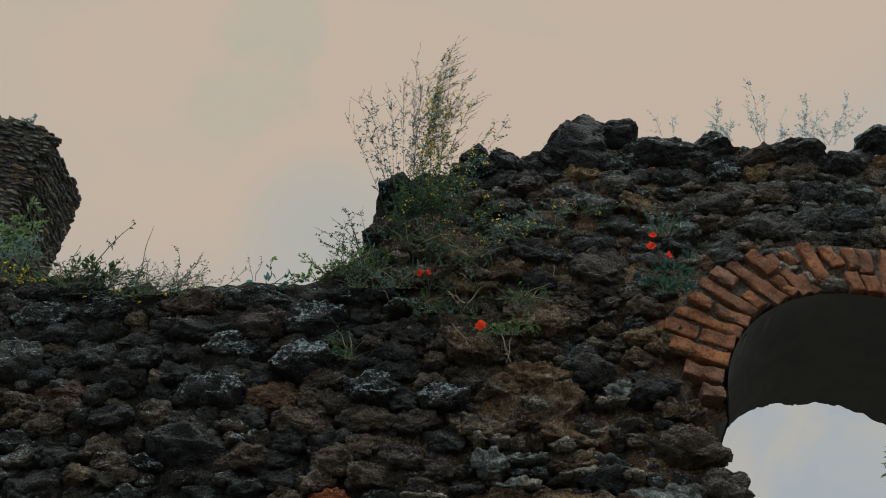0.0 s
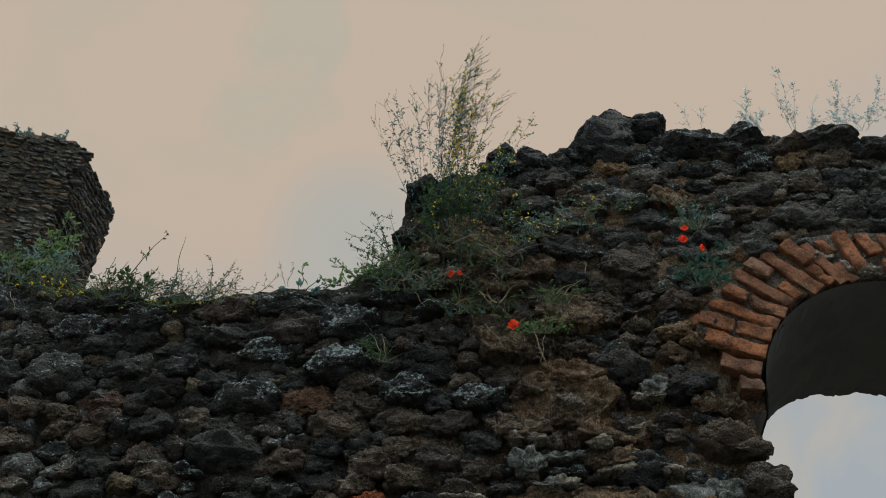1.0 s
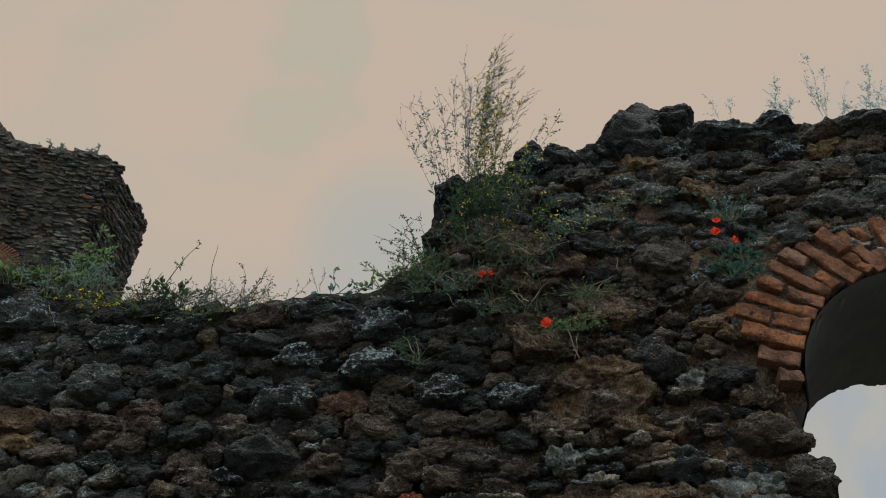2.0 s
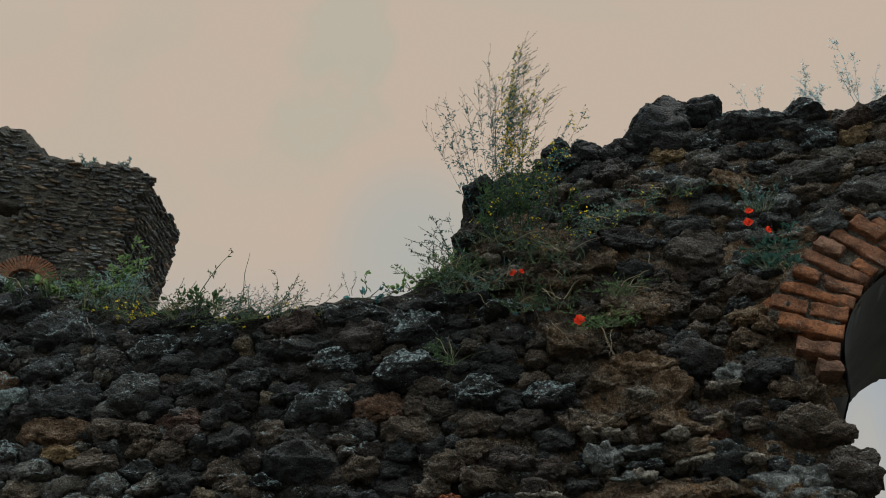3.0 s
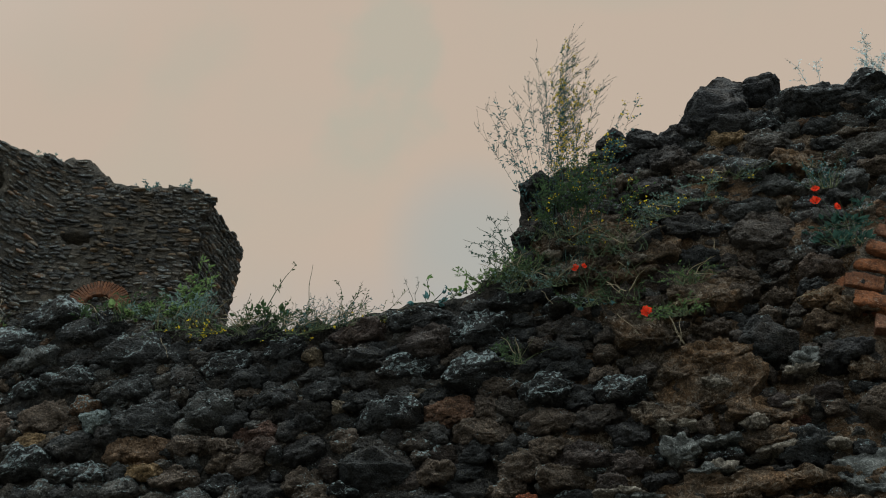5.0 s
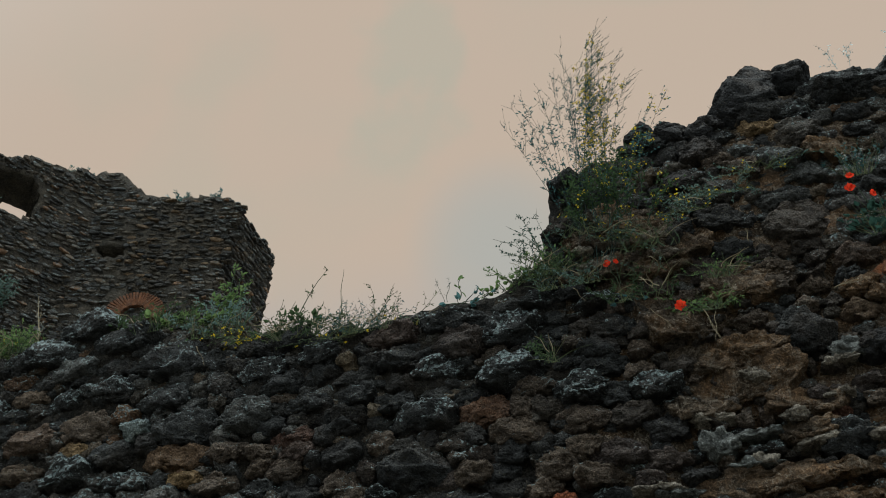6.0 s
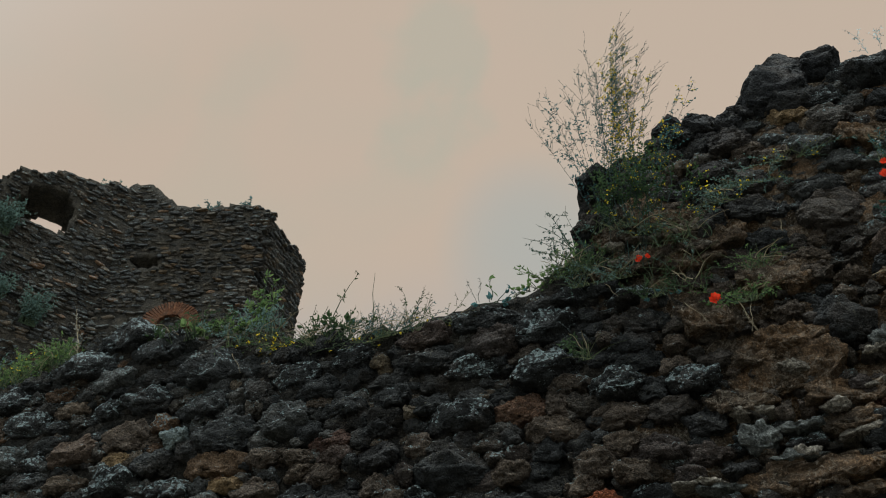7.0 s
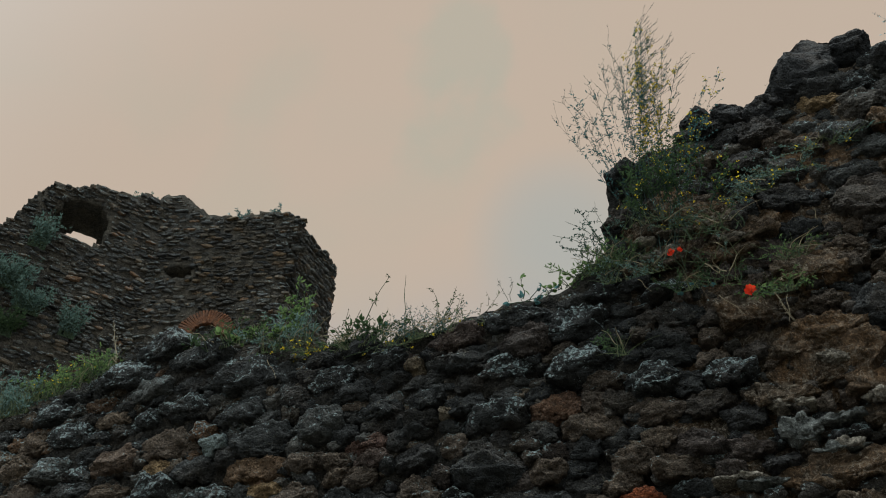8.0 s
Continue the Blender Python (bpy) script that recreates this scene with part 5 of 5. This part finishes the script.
def shrub(name, label, base, tips, seed, leaf_mat=LEAF, leaf=0.022, twigs=6, twig=0.10, per=6, r=0.0024, flower=None, bloom=0.0, fsize=0.006, rise=0.4, first=0.15, group="", w=0.03, stem_mat=None):
    rng = random.Random(seed)
    b = P(*base)
    ob, o = plant(name, label, "plant", b, group)
    st, lf = Buf(), Buf()
    fl = Buf() if flower else None
    for u, v in tips:
        pts = curve(b + Vector((rng.uniform(-0.03, 0.03), 0, 0)), P(u, v, base[2] + rng.uniform(-w, w)), rng, rise, 0.008, 9)
        spray(st, lf, pts, rng, r, twigs, twig, leaf, per, first, fl, fsize, bloom)
    finish(ob, o, [("brush", st, stem_mat or STEM, ""), ("leafage", lf, leaf_mat, ""), ("blossom", fl, flower, "small flowers")])


shrub("wall_shrub", "thin leafy shrub leaning out from the wall's ledge", (-0.33, 3.74, 0.02), [(-0.58, 3.96), (-0.52, 4.02), (-0.46, 4.06), (-0.54, 3.87), (-0.43, 3.97), (-0.40, 4.06), (-0.48, 3.93)], 31, LEAF_DEEP, 0.015, 7, 0.07, 6, 0.0022)

# pale stalks along the high crest
for k, (u, v, tu, tv) in enumerate(((1.43, 4.55, 1.46, 5.05), (1.63, 4.55, 1.72, 4.93), (1.74, 4.53, 1.93, 4.94), (1.24, 4.56, 1.27, 4.84), (1.50, 4.55, 1.60, 4.82), (1.30, 4.55, 1.20, 4.78), (1.70, 4.53, 1.68, 4.80), (0.97, 4.58, 0.95, 4.72), (1.01, 4.58, 1.04, 4.73))):
    shrub("crest_weed", "thin pale weed stalk with fine seed heads on the crest", (u, v, -0.05), [(tu, tv)] if k > 6 else [(tu, tv), (tu - 0.05, tv - 0.18), (tu + 0.05, tv - 0.15)], 40 + k,
          LEAF_PALE, 0.012, 14 if k < 4 else 8, 0.07, 7 if k < 4 else 4, 0.0014, SEED, 0.30, 0.004, 0.1, 0.1, "pale weeds on the crest", 0.01, LEAF_PALE)
shrub("crest_weed", "thin dry stalk standing on the crest", (0.42, 4.42, -0.03), [(0.42, 4.52)], 55, SEED, 0.010, 2, 0.03, 3, 0.0018, None, 0, 0.005, 0.1, 0.2, "pale weeds on the crest", 0.01)


def tangle(name, label, u0, u1, v0, n, height, seed, leaf_mat, leaf=0.025, straw=4, w0=-0.01, flower=None, bloom=0.0, per=5, group="weeds on the low wall"):
    """Creeping stems, blades of grass and dry straw along a stretch of the wall's top."""
    rng = random.Random(seed)
    b = P((u0 + u1) / 2, v0, w0)
    ob, o = plant(name, label, "plant", b, group)
    st, lf, gr, dry = Buf(), Buf(), Buf(), Buf()
    fl = Buf() if flower else None
    for _ in range(n):
        u = rng.uniform(u0, u1)
        a = P(u, v0 - 0.05, w0 + rng.uniform(-0.05, 0.05))
        e = a + Vector((rng.gauss(0, 0.10), rng.uniform(-0.06, 0.06), height * rng.uniform(0.3, 1.0)))
        spray(st, lf, curve(a, e, rng, 0.5, 0.012, 7), rng, 0.0020, 4, 0.07, leaf, per, 0.1, fl, 0.0055, bloom)
    for _ in range(n * 3):
        u = rng.uniform(u0, u1)
        a = P(u, v0 - 0.05, w0 + rng.uniform(-0.05, 0.05))
        gr.tube(curve(a, a + Vector((rng.gauss(0, 0.06), rng.uniform(-0.06, 0.04), height * rng.uniform(0.25, 0.8))), rng, 0.4, 0.004, 5), 0.0016, 0.0004, 3)
    for _ in range(straw):
        u = rng.uniform(u0, u1)
        a = P(u, v0, w0 + rng.uniform(-0.02, 0.08))
        dry.tube(curve(a, a + Vector((rng.uniform(-0.13, 0.13), rng.uniform(-0.06, 0.02), height * rng.uniform(0.0, 0.7))), rng, 0.6, 0.01, 7), 0.0022, 0.0008, 3)
    finish(ob, o, [("brush", st, STEM, ""), ("leafage", lf, leaf_mat, ""), ("grass", gr, GRASS, ""), ("dry_straw", dry, STRAW, "dry bent straw"), ("blossom", fl, flower, "yellow flowers")])


tangle("weed_tangle", "tangled green weeds and dry straw on the low wall", -1.58, -1.32, 3.66, 20, 0.12, 61, LEAF_DARK, 0.017, 12)
tangle("weed_tangle", "tangled thin weeds and dry straw on the low wall", -1.33, -1.02, 3.63, 26, 0.14, 62, LEAF_BLUE, 0.011, 10)
tangle("grass_tuft", "short sparse grass on the low wall", -1.02, -0.80, 3.62, 5, 0.09, 63, GRASS, 0.014, 2, -0.05, YELLOW, 0.06)
shrub("weed_stalk", "single leafy weed stalk on the low wall", (-1.46, 3.66, -0.04), [(-1.33, 3.97)], 64, LEAF_DARK, 0.020, 5, 0.03, 3, 0.0028)
shrub("weed_stalk", "bare upright weed stalk on the low wall", (-1.235, 3.64, -0.04), [(-1.25, 3.95)], 65, LEAF_DARK, 0.012, 1, 0.02, 1, 0.0026, rise=0.05)
shrub("weed_stalk", "thin weed with seed heads on the low wall", (-1.05, 3.63, -0.04), [(-1.12, 3.83), (-1.02, 3.78), (-0.98, 3.72)], 66, LEAF_DARK, 0.014, 6, 0.06, 4, 0.0022)
shrub("weed_stalk", "short thorny weed stalk on the low wall", (-1.50, 3.67, -0.04), [(-1.52, 3.83), (-1.46, 3.81)], 67, LEAF_DARK, 0.012, 3, 0.03, 4, 0.0026, rise=0.05)
shrub("weed_stalk", "pair of thin seed stalks on the low wall", (-0.80, 3.66, -0.05), [(-0.83, 3.80), (-0.77, 3.79)], 68, SEED, 0.010, 2, 0.02, 5, 0.0014, rise=0.05)


def broadleaf(u, v, w, n, size, seed, label, mat=LEAF, spread=0.1, up=0.6, group="leafy weeds"):
    """A rosette of broad, veined leaves on short stalks."""
    rng = random.Random(seed)
    b = P(u, v, w)
    ob, o = plant("broadleaf_weed", label, "plant", b, group)
    for _ in range(n):
        d = Vector((rng.gauss(0, 1), rng.uniform(-0.9, 0.4), rng.uniform(0.0, 1.6) * up)).normalized()
        a = b + Vector((rng.uniform(-spread, spread), 0, 0))
        e = a + d * size * rng.uniform(0.5, 1.6)
        lf, st = Buf(), Buf()
        st.tube(curve(a, e, rng, 0.5, 0.003, 5), 0.0022, 0.0012, 4)
        s = size * rng.uniform(0.6, 1.15)
        for k in (0, 1, -1):                 # three overlapping lobes
            dd = (d + Vector((0.5 * k, 0, -0.25 * abs(k)))).normalized()
            lf.leaf(e, dd, s * (1.0 if k == 0 else 0.7), s * (0.62 if k == 0 else 0.45), rng, 0.18)
        for buf in (lf, st):
            buf.v = [v - o for v in buf.v]
        part("stalk", st, STEM, part("leaf", lf, mat, ob))


for u, v, n in ((-1.47, 3.69, 12), (-1.40, 3.67, 9)):
    broadleaf(u, v, -0.01, n, 0.036, 170 + n, "clump of round dark green leaves on the low wall", LEAF_DARK, 0.05, 0.7)
broadleaf(-0.66, 3.64, 0.0, 9, 0.032, 71, "small broad-leaved weed on the low wall", LEAF_BLUE, 0.08, 0.4)
shrub("weed_stalk", "upright weed with three broad leaves on the low wall", (-0.70, 3.66, -0.04), [(-0.72, 3.79)], 72, LEAF, 0.030, 2, 0.03, 2, 0.0028, rise=0.05)
broadleaf(-0.55, 3.66, 0.0, 16, 0.030, 73, "clump of broad fresh green leaves on the ledge", LEAF, 0.06, 0.4)
broadleaf(-0.46, 3.71, 0.0, 14, 0.026, 74, "clump of broad green leaves on the ledge", LEAF, 0.06, 0.4)
tangle("grass_tuft", "grass and small weeds on the sloping ledge", -0.52, -0.30, 3.74, 12, 0.12, 75, LEAF, 0.02, 3, 0.0)
broadleaf(-2.02, 3.80, -0.02, 24, 0.042, 76, "clump of drooping broad green leaves on the low wall", LEAF, 0.14)
broadleaf(-1.90, 3.78, -0.02, 20, 0.038, 77, "clump of drooping broad green leaves on the low wall", LEAF, 0.10)
tangle("weed_tangle", "mixed green weeds with dry stems on the low wall", -2.35, -2.0, 3.84, 16, 0.14, 78, LEAF_DARK, 0.02, 8, -0.02)
tangle("weed_tangle", "tall soft green weeds on the low wall", -1.95, -1.68, 3.75, 16, 0.20, 79, LEAF_TEAL, 0.022, 5, -0.01)
shrub("tall_weed", "tall leafy green weed on the low wall", (-1.78, 3.74, -0.06), [(-1.80, 4.10), (-1.76, 4.03), (-1.84, 4.00), (-1.72, 3.96), (-1.86, 3.93)], 80, LEAF, 0.028, 6, 0.06, 6, 0.003, rise=0.1)
tangle("yellow_stonecrop", "low mat of bright yellow flowers on the low wall", -1.735, -1.655, 3.70, 8, 0.025, 81, LEAF, 0.012, 0, 0.03, YELLOW, 0.30, 3)
tangle("yellow_stonecrop", "yellow flowers hanging over a stone of the low wall", -1.27, -1.23, 3.62, 4, 0.04, 82, GRASS, 0.012, 2, 0.06, YELLOW, 0.2, 3)
tangle("green_bush", "soft fresh green bush behind the low wall's end", -3.62, -3.25, 3.74, 46, 0.26, 83, LEAF_TEAL, 0.022, 2, -0.03)
tangle("green_bush", "soft fresh green bush behind the low wall's end", -3.30, -2.95, 3.80, 40, 0.20, 84, LEAF, 0.022, 3, -0.03, YELLOW, 0.05)
tangle("green_bush", "soft fresh green weeds behind the low wall's end", -3.00, -2.78, 3.86, 20, 0.16, 85, LEAF, 0.020, 4, -0.03)
shrub("weed_stalk", "pale dry grass stalk on the low wall", (-2.80, 3.86, -0.05), [(-2.90, 4.16), (-2.84, 4.05)], 86, SEED, 0.014, 4, 0.03, 5, 0.0026, rise=0.05, stem_mat=STRAW)

# growth on the face of the high wall
tangle("stonecrop_mat", "yellow-green stonecrop along a narrow ledge", 0.10, 0.30, 3.96, 9, 0.05, 91, LEAF_TEAL, 0.013, 2, 0.07, YELLOW, 0.03, 6, "ledge plants")
tangle("stonecrop_mat", "yellow-green stonecrop along a narrow ledge", 0.26, 0.48, 4.02, 10, 0.05, 92, LEAF_TEAL, 0.013, 2, 0.07, YELLOW, 0.04, 6, "ledge plants")
tangle("stonecrop_mat", "yellow-green stonecrop along a narrow ledge", 0.44, 0.62, 4.11, 8, 0.05, 101, LEAF_TEAL, 0.013, 2, 0.07, YELLOW, 0.04, 6, "ledge plants")
tangle("wall_grass", "fine mossy grass on the ledge beside the bush", -0.44, -0.22, 3.76, 14, 0.12, 102, LEAF_DARK, 0.012, 3, 0.03, None, 0, 6, "ledge plants")
tangle("wall_grass", "fine mossy grass on the ledge beside the bush", -0.40, -0.16, 3.68, 12, 0.09, 103, LEAF_TEAL, 0.011, 4, 0.06, None, 0, 6, "ledge plants")
tangle("wall_grass", "dry feathery grass among the stems of the bush", -0.08, 0.16, 3.80, 6, 0.14, 104, LEAF_DARK, 0.011, 4, 0.06, None, 0, 5, "ledge plants")
tangle("wall_grass", "soft green weeds hanging below the bush", -0.30, -0.10, 3.94, 9, 0.12, 106, LEAF_TEAL, 0.011, 0, 0.07, YELLOW, 0.05, 5, "ledge plants")
tangle("wall_grass", "soft green weeds hanging below the bush", -0.14, 0.06, 3.88, 8, 0.11, 107, LEAF_TEAL, 0.011, 1, 0.07, YELLOW, 0.04, 5, "ledge plants")
tangle("wall_grass", "dry pale grass on the crumbling ledge", -0.26, 0.10, 3.68, 5, 0.12, 108, LEAF_TEAL, 0.010, 3, 0.045, None, 0, 5, "ledge plants")
tangle("wall_fern", "small fresh green fern in a joint of the wall", -0.39, -0.35, 3.34, 4, 0.12, 93, LEAF_DARK, 0.016, 2, 0.06, None, 0, 6, "ledge plants")
tangle("wall_weed", "dark feathery weeds on the ledge under the bush", -0.14, 0.08, 3.56, 8, 0.13, 94, LEAF_DARK, 0.014, 4, 0.05, None, 0, 6, "ledge plants")
broadleaf(-0.06, 3.52, 0.07, 4, 0.030, 95, "small pale toothed leaf on the wall", LEAF_BLUE, 0.02, 0.3, "ledge plants")
tangle("wall_grass", "drooping tuft of grass in the wall face", 0.17, 0.26, 3.46, 9, 0.09, 96, LEAF, 0.016, 3, 0.06, None, 0, 5, "ledge plants")
tangle("wall_grass", "thin grass growing between the stones", 0.24, 0.32, 3.60, 6, 0.11, 97, LEAF, 0.014, 2, 0.05, None, 0, 4, "ledge plants")
tangle("wall_weed", "fine feathery weed growing above the poppies", 0.80, 0.90, 3.98, 8, 0.17, 98, LEAF_BLUE, 0.014, 1, 0.06, SEED, 0.08, 5, "ledge plants")
tangle("wall_weed", "leafy green stems climbing among the poppies", 0.80, 0.91, 3.68, 5, 0.24, 105, LEAF_DEEP, 0.022, 0, 0.07, None, 0, 5, "ledge plants")
broadleaf(0.85, 3.72, 0.07, 15, 0.038, 99, "clump of lobed dark green leaves below the poppies", LEAF_DEEP, 0.06, 0.7, "ledge plants")
broadleaf(0.85, 3.62, 0.08, 12, 0.040, 100, "clump of lobed dark green leaves below the poppies", LEAF_DEEP, 0.05, 0.9, "ledge plants")


def poppy(u, v, w, root, size, seed, face=(0, -1, 0.25), pet=4):
    rng = random.Random(seed)
    b = P(*root)
    ob, o = plant("poppy", "single open red poppy on a thin stem in the wall", "flower", b, "red poppies")
    c = P(u, v, w)
    st = Buf()
    st.tube(curve(b, c, rng, 0.5, 0.004, 7), 0.0016, 0.0011, 5)
    finish(ob, o, [("stem", st, STEM, "")])
    f = Vector(face).normalized()
    s = f.cross(Vector((0, 0, 1))).normalized()
    t = s.cross(f)
    heart = Buf()
    heart.blob(c - o + f * size * 0.06, size * 0.08, rng)
    part("seed_capsule", heart, STEM, ob, "dark seed capsule")
    for k in range(pet):
        a0 = 2 * math.pi * k / pet + rng.uniform(-0.2, 0.2)
        nr, na = 5, 8
        vs, fs = [], []
        ruff = rng.uniform(0, 9)
        for i in range(nr):
            r = (i + 0.15) / (nr - 1)
            for j in range(na):
                a = a0 + (j / (na - 1) - 0.5) * 2.1 * (0.6 + 0.4 * r)
                rr = size * 0.58 * r * (1 - 0.30 * abs(j / (na - 1) - 0.5) * 2 + 0.12 * math.sin(a * 8 + ruff))
                cup = size * (0.42 * r * r + 0.13 * math.sin(a * 9 + ruff) * r + (0.07 if k % 2 else 0))
                vs.append(tuple(c - o + s * rr * math.cos(a) + t * rr * math.sin(a) + f * cup))
        for i in range(nr - 1):
            for j in range(na - 1):
                q = i * na + j
                fs.append((q, q + 1, q + na + 1, q + na))
        part("petal", mesh_from("petal", vs, fs), POPPY, ob)


poppy(-0.125, 3.705, 0.10, (-0.10, 3.60, 0.05), 0.026, 111, (-0.5, -1, -0.1))
poppy(-0.100, 3.710, 0.09, (-0.09, 3.60, 0.05), 0.020, 112, (0.7, -1, 0.1))
poppy(0.110, 3.445, 0.09, (0.20, 3.44, 0.05), 0.036, 113, (-0.3, -1, -0.2))
poppy(0.818, 3.925, 0.10, (0.85, 3.72, 0.05), 0.028, 114, (0, -1, 0.3))
poppy(0.802, 3.862, 0.11, (0.84, 3.70, 0.05), 0.033, 115, (-0.1, -1, 0.0))
poppy(0.862, 3.820, 0.10, (0.87, 3.70, 0.05), 0.027, 116, (0.9, -1, 0.0))


def far_tuft(face, u, v, n, height, width, seed, label, mat, leaf=0.10, w=-0.2):
    rng = random.Random(seed)
    b = Vector(face.at(u, v, w))
    ob, o = plant("tower_weed", label, "plant", b, "weeds on the tower")
    st, lf = Buf(), Buf()
    for _ in range(n):
        a = b + Vector(face.du) * rng.uniform(-width, width) * 0.6
        e = b + Vector(face.du) * rng.uniform(-width, width) + Vector(face.n) * rng.uniform(-0.2, 0.25) + Vector((0, 0, height * rng.uniform(0.4, 1)))
        spray(st, lf, curve(a, e, rng, 0.3, 0.02, 5), rng, 0.006, 4, height * 0.3, leaf, 5, 0.15)
    finish(ob, o, [("brush", st, STEM, ""), ("leafage", lf, mat, "")])


far_tuft(FA, -1.12, 13.66, 16, 0.42, 0.13, 121, "spiky blue-green tuft on the tower's crest", LEAF_BLUE, 0.06)
far_tuft(FA, -0.50, 13.80, 14, 0.32, 0.13, 122, "spiky blue-green tuft on the tower's crest", LEAF_BLUE, 0.06)
far_tuft(FA, -1.35, 13.66, 6, 0.30, 0.12, 123, "thin pale weeds on the tower's crest", LEAF_PALE, 0.04)
far_tuft(FB, -0.45, 13.90, 26, 0.35, 0.30, 124, "low blue-green shrub on the tower's crest", LEAF_TEAL, 0.06)
far_tuft(FB, -1.97, 11.80, 44, 0.75, 0.26, 125, "grey-green shrub in the tower's opening", LEAF_TEAL, 0.06, 0.05)
far_tuft(FB, -2.15, 10.75, 70, 0.70, 0.42, 126, "grey blue-green shrub on the tower's face", LEAF_TEAL, 0.06, 0.08)
far_tuft(FB, -1.70, 10.40, 60, 0.65, 0.36, 127, "grey blue-green shrub on the tower's face", LEAF_TEAL, 0.06, 0.08)
far_tuft(FB, -0.95, 10.20, 50, 0.70, 0.24, 128, "green shrub on the tower's face", LEAF_TEAL, 0.06, 0.08)
far_tuft(FB, -1.95, 9.85, 50, 0.55, 0.36, 129, "dark green shrub on the tower's face", LEAF_DARK, 0.06, 0.08)


def sapling():
    """A slender shoot behind the wall; only its top shows through the arch."""
    rng = random.Random(140)
    base = Vector((2.75, 4.3, 0.0))
    ob, o = plant("sapling", "slender leafy sapling standing behind the wall", "tree", base)
    st, lf = Buf(), Buf()
    top = P(1.45, 2.97, -1.7)
    spray(st, lf, curve(base, top, rng, 0.1, 0.02, 12), rng, 0.012, 4, 0.2, 0.06, 4, 0.9)
    for d in ((-0.02, 2.86), (0.0, 2.80), (0.03, 2.92)):
        spray(st, lf, curve(base + Vector((-0.1, 0, 1.8)), P(1.44 + d[0], d[1], -1.7), rng, 0.2, 0.01, 8), rng, 0.005, 3, 0.12, 0.06, 4, 0.8)
    finish(ob, o, [("trunk", st, STEM, ""), ("crown", lf, LEAF, "")])


sapling()


for k, (u, v, du, dv) in enumerate(((0.0, 3.46, 0.06, -0.09), (0.18, 3.42, 0.03, -0.12), (0.22, 3.40, -0.02, -0.14), (0.62, 3.42, 0.10, 0.03), (0.30, 3.60, 0.12, -0.02), (-0.02, 3.62, 0.05, -0.07), (-1.90, 3.66, 0.07, -0.10),
                                  (0.40, 3.70, 0.0, 0.09), (-0.27, 3.62, 0.04, -0.06), (0.86, 4.05, -0.07, 0.05))):
    r2 = random.Random(150 + k)
    b2 = P(u, v, 0.075)
    root, o2 = plant("dry_root", "thin pale dry root hanging from the wall face", "root", b2, "dry roots")
    rb = Buf()
    for j in range(1 + k % 2):
        rb.tube(curve(b2, P(u + du * r2.uniform(0.6, 1.2), v + dv * r2.uniform(0.6, 1.2), 0.085), r2, 0.1, 0.005, 8), 0.0013, 0.0006, 4)
    finish(root, o2, [("strand", rb, STRAW, "")])
